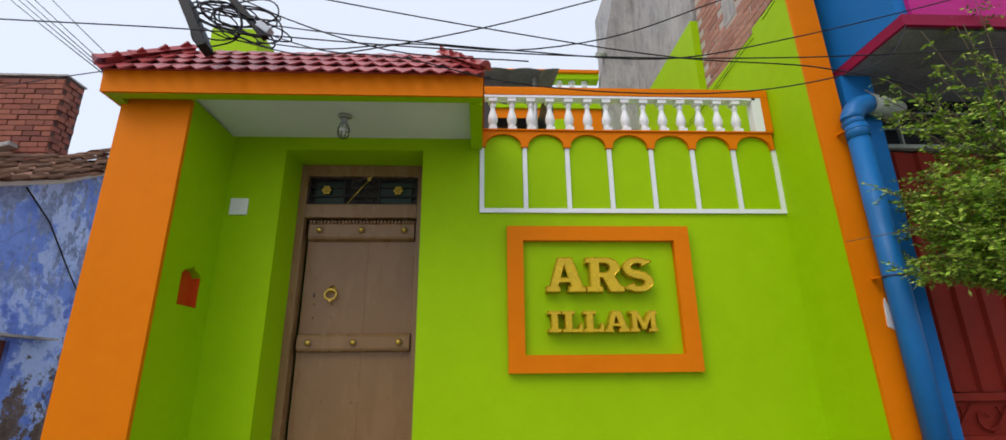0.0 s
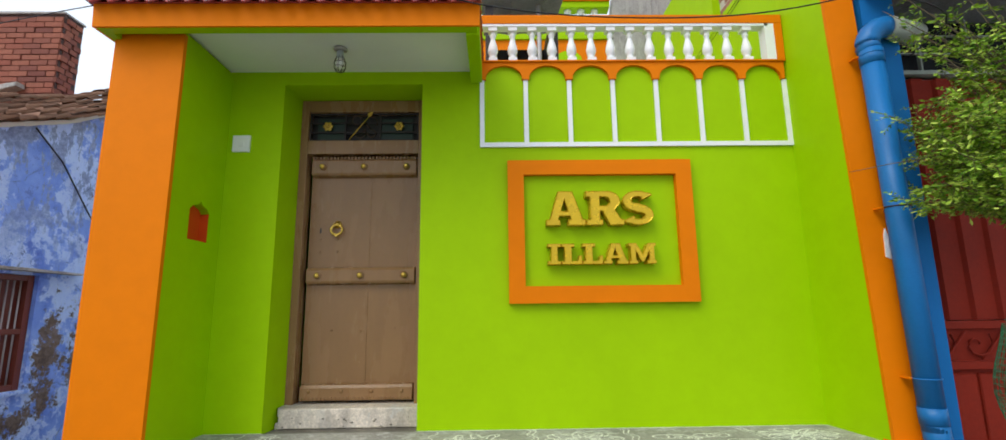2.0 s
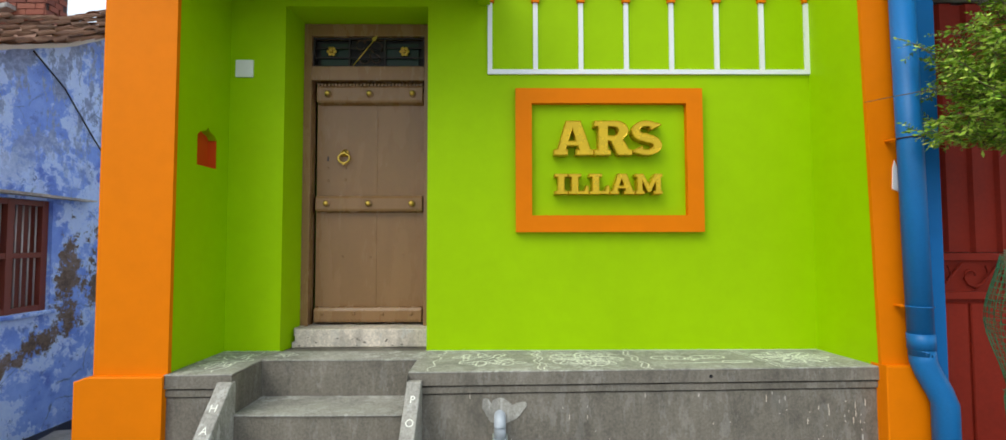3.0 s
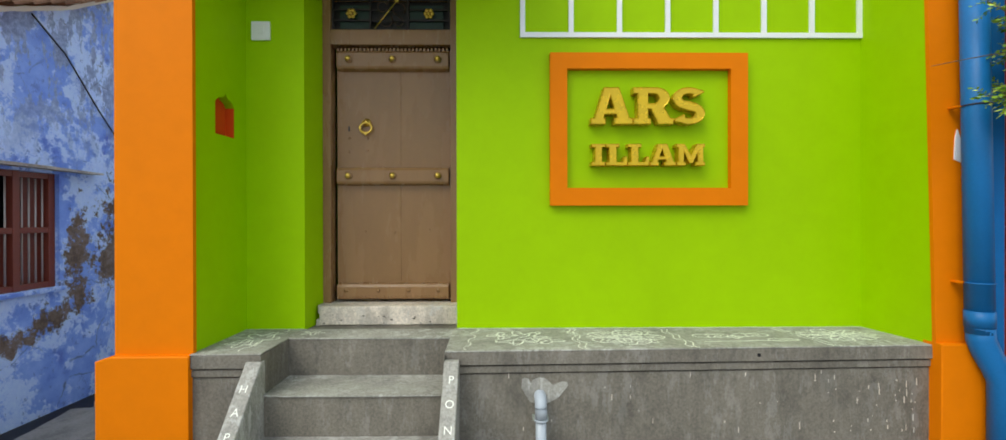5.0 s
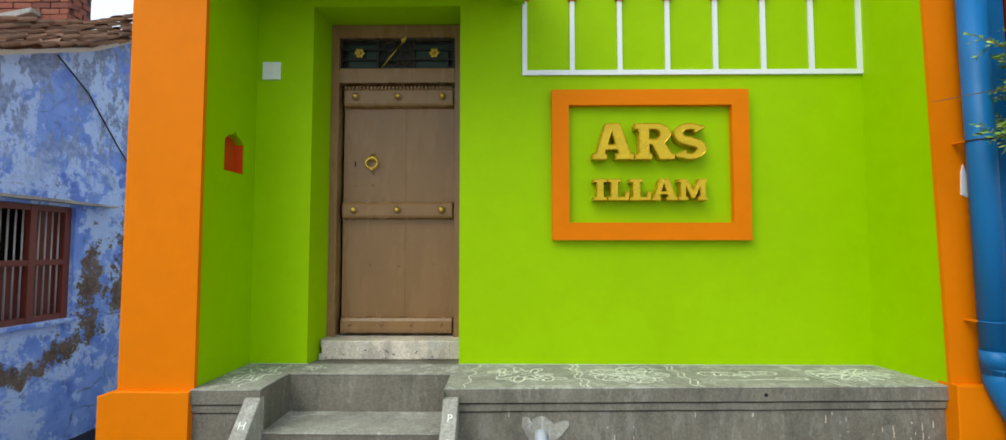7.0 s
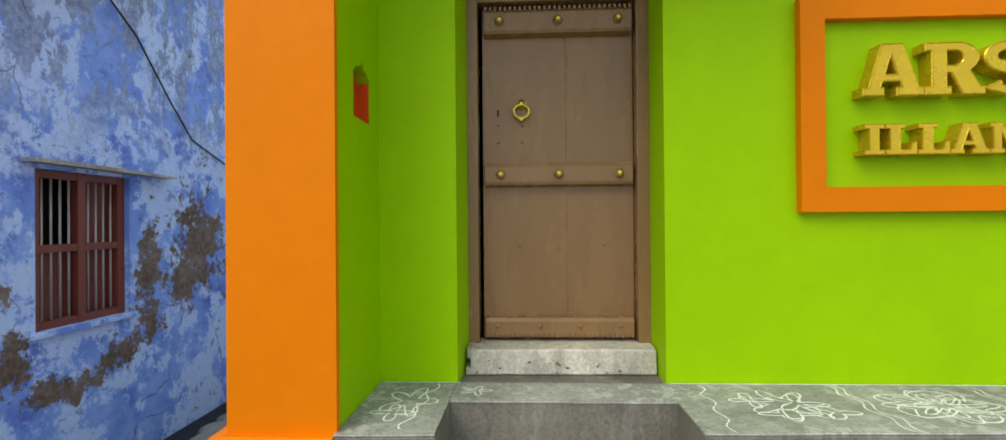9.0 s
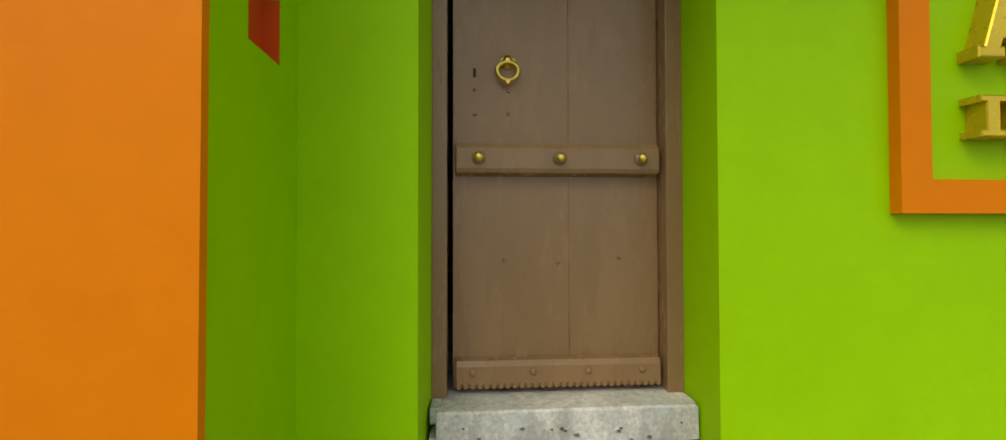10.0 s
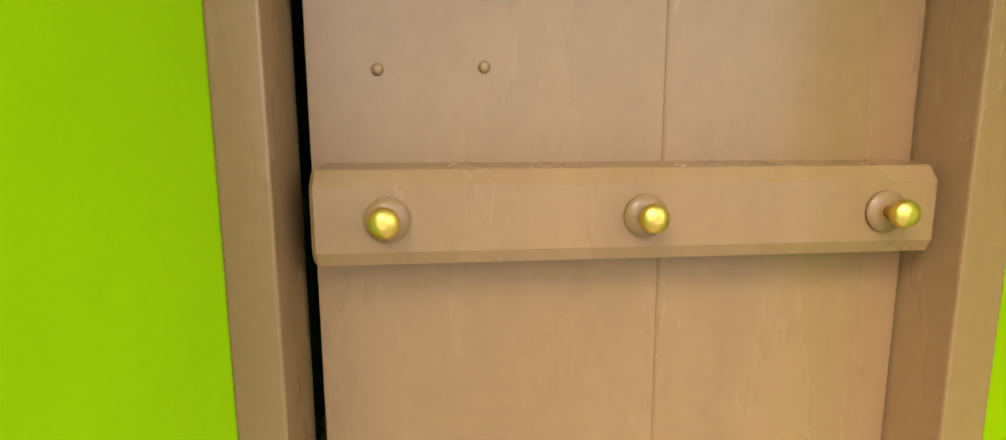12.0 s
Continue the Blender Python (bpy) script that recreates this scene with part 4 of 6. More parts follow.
structure("wall_roof_pier", bm_box(-2.5, -2.06, 3.9, 4.3, 3.3, 4.57, 0.004), GREEN, "lime green parapet block on the roof corner", "parapet")
# ---- entrance hall and rooms behind ----
FZ, F2 = 0.645, 1.13
structure("floor_hall", bm_box(-1.83, 2.60, 4.08, 6.21, GZ, FZ), FLOOR_IN, "smooth grey cement hall floor", "floor")
structure("wall_hall_side", bm_box(-2.43, -1.82, 4.101, 7.0, GZ, 3.284), GREEN_HALL_SHADE, "lime green hall wall with shade put into its colour")
# Unseen white skin, added for neutral bounce light on the blue wall.
structure("bounce_skin_side", bm_box(-2.442, -2.431, 3.66, 18.0, LZ, 3.295), WHITE_WASH, "unseen white skin that bounces light onto the blue wall")
structure("ceiling_hall", bm_box(-1.82, 2.60, 4.101, 6.99, 3.27, 3.284), SOFFIT, "white hall ceiling", "ceiling")
bm = bmesh.new()
box(bm, -1.82, -1.63, 7.0, 7.18, GZ, 3.40)
structure("wall_hall_back_1", bm, GREEN_HALL_SHADE, "lime green strip beside the inner gate")
bm = bmesh.new()
box(bm, -0.262, -0.255, 7.0, 7.18, GZ, 3.40)
box(bm, -0.255, 0.75, 7.0, 7.18, GZ, 2.0)
box(bm, -0.255, 0.75, 7.0, 7.18, 3.2, 3.40)
box(bm, 0.75, 2.60, 7.0, 7.18, GZ, 3.40)
box(bm, -1.63, -0.262, 7.0, 7.18, 3.3, 3.40)
structure("wall_hall_back_2", bm, CREAM, "pale hall wall round the grilled window")
structure("trim_hall_dado", bm_box(-0.25, 2.59, 6.93, 6.999, FZ, 1.985), ORANGE, "orange dado ledge under the window", "dado")

hs = thing("hall_steps", (-1.05, 6.5, FZ), "three black granite steps up to the inner gate", "steps")
for y0, z0, z1, x1 in ((6.215, GZ, 0.785, -0.26), (6.45, 0.786, 0.97, -0.27), (6.68, 0.971, 1.13, -0.3)):
    part("step", bm_box(-1.819, x1, y0 + 0.015, 6.999, max(z0, FZ - 0.1), z1 - 0.02), GRANITE, hs)
    part("tread", bm_box(-1.819, x1 + 0.004, y0, 6.999, z1 - 0.0195, z1, 0.004), GRANITE, hs)

gate = thing("inner_gate", (-0.97, 7.05, F2), "brown collapsible steel gate folded open to both sides", "gate")
bm = bmesh.new()
box(bm, -1.628, -1.56, 6.99, 7.1, 1.131, 3.29, 0.004)
box(bm, -0.325, -0.263, 6.99, 7.1, 1.131, 3.29, 0.004)
box(bm, -1.56, -0.325, 6.99, 7.1, 3.2, 3.29, 0.004)
part("gate_frame", bm, BROWN, gate)
part("bottom_rail", bm_box(-1.558, -0.327, 7.0, 7.09, 1.1315, 1.165), WINDOW_RED, gate)
for x0, x1 in ((-1.55, -1.31), (-0.60, -0.345)):
    for i in range(10):
        x = x0 + (x1 - x0) * i / 9
        y = 7.01 if i % 2 else 7.05
        bm = bmesh.new()
        # each picket is a small channel, open to the back
        box(bm, x - 0.009, x + 0.009, y, y + 0.003, 1.17, 3.198)
        box(bm, x - 0.009, x - 0.006, y + 0.003, y + 0.018, 1.17, 3.198)
        box(bm, x + 0.006, x + 0.009, y + 0.003, y + 0.018, 1.17, 3.198)
        # Some pickets get a lighter colour in place of silvery highlights.
        part("picket", bm, PICKET_GLINT if i % 4 == 2 else BROWN_IN, gate, "glint-lightened steel picket" if i % 4 == 2 else "")
    for j in range(4):
        z = 1.3 + j * 0.55
        bm = bmesh.new()
        for i in range(8):
            xa, xb = x0 + (x1 - x0) * i / 8, x0 + (x1 - x0) * (i + 1) / 8
            tube(bm, [(xa, 7.035, z), (xb, 7.037, z + 0.09)], 0.005, 5)
            tube(bm, [(xa, 7.04, z + 0.09), (xb, 7.042, z)], 0.005, 5)
        part("lattice", bm, BROWN_IN, gate)

cloth = thing("hanging_cloth", (-1.36, 6.97, 1.8), "salmon pink garment hung on the folded gate", "clothes")
bm = bmesh.new()
cols, rws = 26, 18
grid = []
for j in range(rws + 1):
    f = j / rws
    z = 2.49 - 0.70 * f - 0.02 * math.sin(f * 3)
    wdt = 0.03 + 0.105 * math.sin(min(1, f * 2.6) * math.pi / 2) - 0.02 * f
    row = []
    for i in range(cols):
        a = 2 * math.pi * i / cols
        fold = 1 + 0.22 * math.sin(3 * a + f * 2) * min(1, f * 3)
        row.append(bm.verts.new((-1.36 + 0.03 * f + wdt * 0.6 * fold * math.cos(a), 6.95 + 0.045 * fold * math.sin(a) * (0.4 + f), z - (0.03 * math.cos(a) if j == rws else 0))))
    grid.append(row)
for a, b in zip(grid, grid[1:]):
    for i in range(cols):
        f = bm.faces.new((a[i], a[(i + 1) % cols], b[(i + 1) % cols], b[i]))
        f.smooth = True
bm.faces.new(grid[0])
part("garment", bm, CLOTH, cloth)

win = tagged(thing("window_hall", (0.25, 7.05, 2.0), "hall window with a dark timber frame and scrolled white grille", "window"), kind="structure")
bm = bmesh.new()
box(bm, -0.254, -0.19, 6.99, 7.12, 2.001, 3.199, 0.004)
box(bm, 0.68, 0.749, 6.99, 7.12, 2.001, 3.199, 0.004)
box(bm, -0.19, 0.68, 6.992, 7.118, 2.001, 2.06, 0.004)
box(bm, -0.19, 0.68, 6.992, 7.118, 3.14, 3.199, 0.004)
part("window_frame", bm, WOOD_DARK, win)
bm = bmesh.new()
for x in (-0.1, 0.05, 0.2, 0.35, 0.5, 0.62):
    box(bm, x - 0.005, x + 0.005, 7.02, 7.03, 2.061, 3.139)
for z in (2.3, 2.6, 2.9):
    box(bm, -0.189, 0.679, 7.031, 7.041, z - 0.005, z + 0.005)
part("grille", bm, BAR_GREY, win)
for cx, cz in ((-0.13, 2.28), (-0.13, 2.7), (0.12, 2.45), (0.42, 2.45)):
    part("scroll", tube(bmesh.new(), [(x, 7.012, z) for x, z in arc(cx, cz, 0.045, 0, 320, 16)], 0.006, 6), WHITE, win)
part("pane", bm_box(-0.189, 0.679, 7.09, 7.1, 2.061, 3.139), GLASS_DARK, win)

pic = thing("framed_picture", (-1.8, 6.2, 2.4), "faded brown framed picture high on the green wall", "picture")
part("picture_frame", bm_box(-1.819, -1.80, 5.55, 6.85, 2.45, 3.1, 0.004), WOOD_DARK, pic)
part("print", bm_box(-1.7995, -1.797, 5.58, 6.82, 2.48, 3.07), PICTURE, pic)

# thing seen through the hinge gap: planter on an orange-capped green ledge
structure("ledge_hall", bm_box(0.55, 1.3, 4.6, 6.9, FZ, 1.91), GREEN_HALL_SHADE, "lime green ledge wall in the hall", "ledge")
structure("trim_ledge", bm_box(0.54, 1.31, 4.59, 6.9, 1.911, 2.0, 0.004), ORANGE, "orange cap on the ledge", "trim")
pot = thing("clay_pot", (0.75, 5.2, 2.0), "round terracotta pot with a white rim on the ledge", "pot")
part("pot_body", lathe(bmesh.new(), [(0.09, 0), (0.15, 0.05), (0.18, 0.13), (0.16, 0.2), (0.14, 0.22)], (0.75, 5.2, 2.001), 18), RED_METAL, pot)
part("rim", lathe(bmesh.new(), [(0.14, 0), (0.17, 0.01), (0.17, 0.035), (0.14, 0.045)], (0.75, 5.2, 2.222), 18), WHITE, pot)

# room behind the gate
structure("floor_inner", bm_box(-1.83, 2.60, 7.0, 18.0, GZ, F2), GRANITE_FLOOR, "polished black granite floor", "floor")
structure("wall_inner_side", bm_box(-2.43, -1.82, 7.181, 18.2, GZ, 5.2), CREAM, "pale inner room wall")
structure("ceiling_inner", bm_box(-2.43, 2.60, 7.181, 22.0, 5.0, 5.2), SOFFIT, "ceiling of the inner rooms", "ceiling")
structure("wall_inner_party", bm_box(2.45, 2.60, 7.181, 18.0, F2, 4.99), CREAM, "pale inner room wall")


def cross_wall(name, y, x0, x1, ztop):
    bm = bmesh.new()
    box(bm, -1.82, x0, y, y + 0.2, F2, 4.99)
    box(bm, x1, 2.45, y, y + 0.2, F2, 4.99)
    box(bm, x0, x1, y, y + 0.2, ztop, 4.99)
    structure(name, bm, CREAM, "pale wall between inner rooms")


cross_wall("wall_inner_1", 11.2, -1.24, 0.02, 3.95)
cross_wall("wall_inner_2", 18.0, -0.86, 0.06, 3.9)
d2 = tagged(thing("door_2", (-0.6, 11.25, F2), "dark timber doorway with a barred fanlight, open", "door"), kind="structure")
bm = bmesh.new()
box(bm, -1.239, -1.16, 11.15, 11.3, 1.131, 3.949, 0.004)
box(bm, -0.06, 0.019, 11.15, 11.3, 1.131, 3.949, 0.004)
box(bm, -1.16, -0.06, 11.152, 11.298, 3.36, 3.46, 0.004)
box(bm, -1.16, -0.06, 11.152, 11.298, 3.87, 3.949, 0.004)
part("door_frame", bm, WOOD_DARK, d2)
bm = bmesh.new()
for i in range(9):
    x = -1.1 + 0.12 * i
    box(bm, x - 0.006, x + 0.006, 11.22, 11.23, 3.461, 3.869)
part("bar", bm, IRON, d2)
part("pane", bm_box(-1.159, -0.061, 11.26, 11.27, 3.461, 3.869), GLASS_DARK, d2)
part("door_leaf", bm_box(-0.11, -0.07, 11.32, 12.3, 1.14, 3.35, 0.004), WOOD_DARK, d2)

d3 = tagged(thing("door_3", (-0.4, 18.05, F2), "dark back doorway open to a bright yard", "door"), kind="structure")
bm = bmesh.new()
box(bm, -0.859, -0.80, 17.95, 18.1, 1.131, 3.899, 0.004)
box(bm, 0.02, 0.059, 17.95, 18.1, 1.131, 3.899, 0.004)
box(bm, -0.80, 0.02, 17.952, 18.098, 3.0, 3.1, 0.004)
box(bm, -0.80, 0.02, 17.97, 18.09, 3.1, 3.899)
box(bm, -0.80, 0.02, 17.952, 18.098, 1.131, 1.3, 0.004)
part("door_frame", bm, WOOD_DARK, d3)
part("door_leaf", bm_box(-0.78, -0.74, 18.11, 18.9, 1.3, 2.98, 0.004), WOOD_DARK, d3)
structure("floor_yard", bm_box(-2.43, 2.60, 18.2, 24.0, GZ, 1.28), CEMENT_TOP, "cement back yard", "ground")
structure("wall_yard", bm_box(-2.43, 2.60, 23.0, 23.2, 1.28, 6.5), YARD_WALL, "pale blue back yard wall")
structure("yard_door", bm_box(-0.55, -0.12, 22.9, 22.999, 1.281, 3.1), WINDOW_RED, "red oxide yard door", "door")
# Unseen roof added to dim the yard; the walls are raised for that too.
structure("dimming_roof_yard", bm_box(-2.43, 2.60, 18.2, 21.2, 4.6, 4.75), SOFFIT, "unseen roof added to dim the back yard", "roof")
structure("wall_yard_side", bm_box(-2.43, -2.2, 18.2, 23.0, 1.28, 6.5), YARD_WALL, "pale blue back yard wall")
bk = thing("bucket", (-0.35, 21.0, 1.28), "dark plastic bucket in the back yard", "bucket")
part("pail", lathe(bmesh.new(), [(0.1, 0), (0.14, 0.26), (0.15, 0.27)], (-0.35, 21.0, 1.281), 14), BLACK, bk)

tb = thing("tube_light", (0.5, 17.9, 4.42), "lit fluorescent tube on the inner wall", "lamp")
part("batten_fitting", bm_box(0.15, 0.84, 17.95, 17.999, 4.40, 4.47, 0.003), PLASTIC, tb)
part("lit_tube", tube(bmesh.new(), [(0.19, 17.92, 4.425), (0.80, 17.92, 4.425)], 0.016, 10), TUBE, tb)

# wall tiles beside the inner doorway, some with a leaf motif
for x0, x1 in ((-1.62, -1.245), (0.025, 0.40)):
    nm = "tile_dado_1" if x0 < -1 else "tile_dado_2"
    root = tagged(thing(nm, (x0, 11.2, F2), "cream glazed wall tiles with a dark leaf motif", "wall tiles"), kind="structure")
    z = F2 + 0.002
    rowsz = (0.24, 0.2, 0.45, 0.45, 0.3)
    for k, hgt in enumerate(rowsz):
        w = (x1 - x0) / 2
        for i in range(2):
            part("tile", bm_box(x0 + i * w + 0.002, x0 + (i + 1) * w - 0.002, 11.188, 11.199, z + 0.002, z + hgt - 0.002, 0.002), TILE_DARK if k == 1 else TILE_WALL, root)
            if k in (2, 3):
                bm = bmesh.new()
                cx = x0 + (i + 0.5) * w
                tube(bm, [(cx + 0.04 * math.sin(q * 2.2 + k), 11.186, z + 0.03 + 0.39 * q / 5) for q in range(6)], 0.008, 5)
                for q in range(4):
                    lathe(bm, [(0.03, 0), (0.025, 0.002)], (cx + (0.04 if q % 2 else -0.04), 11.187, z + 0.08 + q * 0.09), 8, "y")
                part("motif", bm, DARK_GREEN, root)
        z += hgt

# ---- things on and round the plinth ----
DRX = 0.118
drain = thing("drain_elbow", (DRX, 3.0, 0.0), "grey plastic drain elbow in the plinth face", "pipe")
bend = [(DRX, 3.12, 0.235), (DRX, 3.04, 0.235)] + [(DRX, 3.035 - 0.058 * math.sin(radians(q)), 0.177 + 0.058 * math.cos(radians(q))) for q in range(10, 91, 10)] + [(DRX, 2.977, 0.12)]
part("bend", tube(bmesh.new(), bend, 0.037, 16), PVC, drain)
part("downpipe", tube(bmesh.new(), [(DRX, 2.977, 0.119), (DRX, 2.977, GZ + 0.001)], 0.033, 14), PVC, drain)
part("collar", tube(bmesh.new(), [(DRX, 2.977, 0.118), (DRX, 2.977, 0.106)], 0.041, 16), PVC, drain)
for x in (DRX - 0.048, DRX + 0.034):
    part("clamp", bm_box(x, x + 0.014, 2.985, 3.075, 0.104, 0.12), PVC_OLD, drain)
# No recess here: a black plug paints the hole's inner shade.
solid("weep_hole", tube(bmesh.new(), [(1.495, plinth_front(1.495) - 0.0275, 0.472), (1.495, plinth_front(1.495), 0.472)], 0.012, 10), BLACK, "small weep hole in the plinth's edge, its shade a black plug", "hole", "structure")
rs = random.Random(21)
bm = bmesh.new()
for i in range(55):
    x = min(2.58, rs.choice((rs.uniform(1.5, 2.55), rs.uniform(2.1, 2.55), rs.uniform(-0.3, 2.5))))
    z = rs.uniform(-0.05, 0.35)
    w, h = rs.uniform(0.0012, 0.0034), rs.choice((rs.uniform(0.005, 0.014), rs.uniform(0.01, 0.05)))
    y, k = plinth_front(x), rs.uniform(-0.4, 0.4) * w
    prism(bm, [(x - w, z), (x + w * 0.6, z - h * 0.1), (x + w, z + h * 0.5), (x + w * 0.4 + k, z + h), (x - w * 0.7 + k, z + h * 0.9)], "y", y - 0.003, y + 0.01)
solid("paint_splash", bm, SILL, "scattered pale paint drips on the cement plinth", "paint drips", "stuff")
# brushed-on patch: a broad smear with a tail to either side
bm = bmesh.new()
for lean, reach, wide, k in ((0.0, 0.17, 0.075, 1), (-0.62, 0.2, 0.04, 2), (0.95, 0.23, 0.035, 3), (0.3, 0.15, 0.05, 4)):
    pts = []
    for i in range(20):
        q = 2 * math.pi * i / 20
        u, v = reach * math.sin(q) * 0.5 + reach * 0.42, wide * math.cos(q) * (1 + 0.5 * noise.noise(Vector((math.cos(q), math.sin(q), k)) * 2.2))
        pts.append((DRX + u * math.sin(lean) + v * math.cos(lean), 0.19 + u * math.cos(lean) - v * math.sin(lean)))
    prism(bm, pts, "y", plinth_front(DRX) - 0.0025 - 0.0004 * k, plinth_front(DRX) + 0.02)
structure("cement_patch", bm, CEMENT_TOP, "paler cement patch round the drain", "patch")

KZ = 0.5245


def petals(cx, cy, rx, ry, n, amp, turns=1, steps=120, phase=0.0):
    out = []
    for i in range(steps + 1):
        a = 2 * math.pi * turns * i / steps
        r = 1 - amp + amp * math.cos(n * a / turns + phase)
        out.append((cx + rx * r * math.cos(a), cy + ry * r * math.sin(a)))
    return out


def wave(x0, y0, x1, y1, amp, waves, n=40):
    return [(x0 + (x1 - x0) * i / n + amp * math.sin(2 * math.pi * waves * i / n), y0 + (y1 - y0) * i / n) for i in range(n + 1)]


def drawing(lines, w=0.0115):
    xs = [p[0] for l in lines for p in l]
    root = thing("floor_drawing", (sum(xs) / len(xs), 3.3, KZ), "white rice-flour line drawing on the cement plinth", "floor drawing", "rice-flour drawings on the plinth")
    for i, l in enumerate(lines):
        l = [(x + 0.012 * noise.noise(Vector((x * 9, y * 9, i))), y + 0.012 * noise.noise(Vector((x * 9, y * 9, i + 40)))) for x, y in l]
        part("line", ribbon(bmesh.new(), l, w, KZ + 0.0004 * i), CHALK, root)


yc = 3.34
drawing([petals(0.02, yc, 0.2, 0.2, 7, 0.3), petals(0.08, yc + 0.02, 0.12, 0.13, 5, 0.4), petals(-0.12, yc + 0.05, 0.1, 0.1, 4, 0.45), petals(0.2, yc - 0.1, 0.1, 0.08, 3, 0.4), petals(-0.02, yc - 0.12, 0.14, 0.06, 4, 0.3)])
drawing([petals(0.72, yc, 0.26, 0.2, 8, 0.18), petals(0.72, yc, 0.2, 0.15, 8, 0.4), petals(0.72, yc, 0.12, 0.1, 6, 0.3), petals(0.72, yc, 0.27, 0.2, 5, 0.35, 2, 200)])
drawing([petals(1.32, yc + 0.03, 0.12, 0.1, 2, 0.3), petals(1.6, yc + 0.05, 0.12, 0.1, 2, 0.3), petals(1.33, yc + 0.03, 0.06, 0.05, 3, 0.3), petals(1.6, yc + 0.05, 0.06, 0.05, 3, 0.3), wave(1.2, yc - 0.14, 1.85, yc - 0.1, 0.05, 3), petals(1.46, yc - 0.02, 0.05, 0.04, 4, 0.4), petals(1.75, yc - 0.1, 0.1, 0.06, 2, 0.3)])
drawing([petals(2.2, yc + 0.04, 0.26, 0.17, 12, 0.3), petals(2.2, yc + 0.04, 0.2, 0.13, 6, 0.45), petals(2.2, yc + 0.04, 0.27, 0.17, 7, 0.45, 2, 200), petals(2.2, yc + 0.04, 0.1, 0.08, 8, 0.3)])
drawing([wave(0.40, 3.62, 0.42, 3.03, 0.018, 3), wave(0.36, 3.62, 0.38, 3.05, 0.018, 3), wave(1.06, 3.62, 1.12, 3.05, 0.018, 3), wave(1.02, 3.62, 1.08, 3.07, 0.018, 3),
         wave(1.84, 3.62, 1.98, 3.08, 0.008, 3), wave(1.88, 3.62, 2.02, 3.08, 0.008, 3), wave(-0.3, 3.6, -0.34, 3.02, 0.02, 3)], 0.009)
drawing([petals(-1.75, 3.35, 0.14, 0.2, 5, 0.35), wave(-1.66, 3.6, -1.72, 3.02, 0.02, 3), petals(-1.8, 3.2, 0.1, 0.1, 4, 0.4), petals(-1.45, 3.5, 0.08, 0.07, 5, 0.4)])
bm = bmesh.new()
for a, b in (((NX + 0.02, YF - 0.015), (DX0 - 0.01, YF - 0.015)), ((DX1 + 0.01, YF - 0.015), (2.56, YF - 0.012))):
    ribbon(bm, [(a[0] + (b[0] - a[0]) * i / 60, a[1] + 0.004 * noise.noise(Vector((i * 0.9, 0, 0)))) for i in range(61)], 0.014, KZ - 0.001)
solid("paint_drips", bm, CHALK, "thin pale line of limewash along the wall's foot", "paint line")

# chalk letters on the sloping cheeks
tilt = math.atan2(0.475 - GZ, 2.955 - 2.28)


def chalk(text, x, dist):
    cu = bpy.data.curves.new("chalk_letter", "FONT")
    cu.body, cu.size, cu.align_x, cu.extrude = text, 0.066, "CENTER", 0.0008
    tmp = new("tmp", cu)
    bpy.context.view_layer.update()
    me = bpy.data.meshes.new_from_object(tmp.evaluated_get(bpy.context.evaluated_depsgraph_get()))
    bpy.data.objects.remove(tmp)
    me.materials.clear()
    me.materials.append(CHALK)
    ob = new("chalk_letter", me)
    y, z = 2.955 - dist * math.cos(tilt), 0.475 - dist * math.sin(tilt)
    ob.matrix_world = Matrix.Translation((x, y, z + 0.003)) @ Matrix.Rotation(tilt, 4, "X")
    tagged(ob, "white chalk capital letter on the step's cheek", "chalk letter", "chalk letters on the cheeks")


for i, ch in enumerate("HAP"):
    chalk(ch, -1.60, 0.19 + 0.135 * i)
for i, ch in enumerate("PON"):
    chalk(ch, -0.415, 0.14 + 0.145 * i)

# ---- blue house across the lane ----
BX = -4.4
bm = bmesh.new()
W0, W1, WZ0, WZ1 = 4.08, 4.86, 0.68, 1.77


def eave(y):
    return 3.43 + (0.43 if y < 4.953 else 0.59) * (min(y, 5.95) - 4.953)


box(bm, BX - 0.35, BX, 1.2, W0, -0.7, WZ1)
box(bm, BX - 0.35, BX, W1, 8.0, -0.7, WZ1)
box(bm, BX - 0.35, BX, W0, W1, -0.7, WZ0)
prism(bm, [(1.2, WZ1), (8.0, WZ1), (8.0, eave(8.0)), (5.95, eave(5.95)), (4.953, 3.43), (1.2, eave(1.2))], "x", BX - 0.35, BX)
box(bm, BX - 5.0, BX - 0.351, 1.2, 1.5, -0.7, eave(1.2))
box(bm, BX - 5.0, BX - 0.351, 7.7, 8.0, -0.7, eave(7.7))
structure("wall_blue_house", bm, BLUEWALL, "flaking blue limewashed wall of the old house")
bm = bmesh.new()
n = 90
rings = []
for i in range(n + 1):
    y = 1.2 + (5.95 - 1.2) * i / n
    z = eave(y)
    w, h = 0.016 + 0.012 * noise.noise(Vector((y * 7, 0, 2))), 0.022 + 0.02 * noise.noise(Vector((y * 9, 5, 1)))
    rings.append([bm.verts.new(q) for q in ((BX - 0.05, y, z - 0.03), (BX + w, y, z - 0.025 - h * 0.4), (BX + w * 1.2, y, z + h * 0.5), (BX - 0.05, y, z + h))])
for ra, rb in zip(rings, rings[1:]):
    for j in range(4):
        bm.faces.new((ra[j], ra[(j + 1) % 4], rb[(j + 1) % 4], rb[j]))
bm.faces.new(rings[0][::-1])
bm.faces.new(rings[-1])
structure("trim_verge", bm, WHITE_WASH, "ragged whitewashed edge along the top of the blue wall", "trim")
bm = bmesh.new()
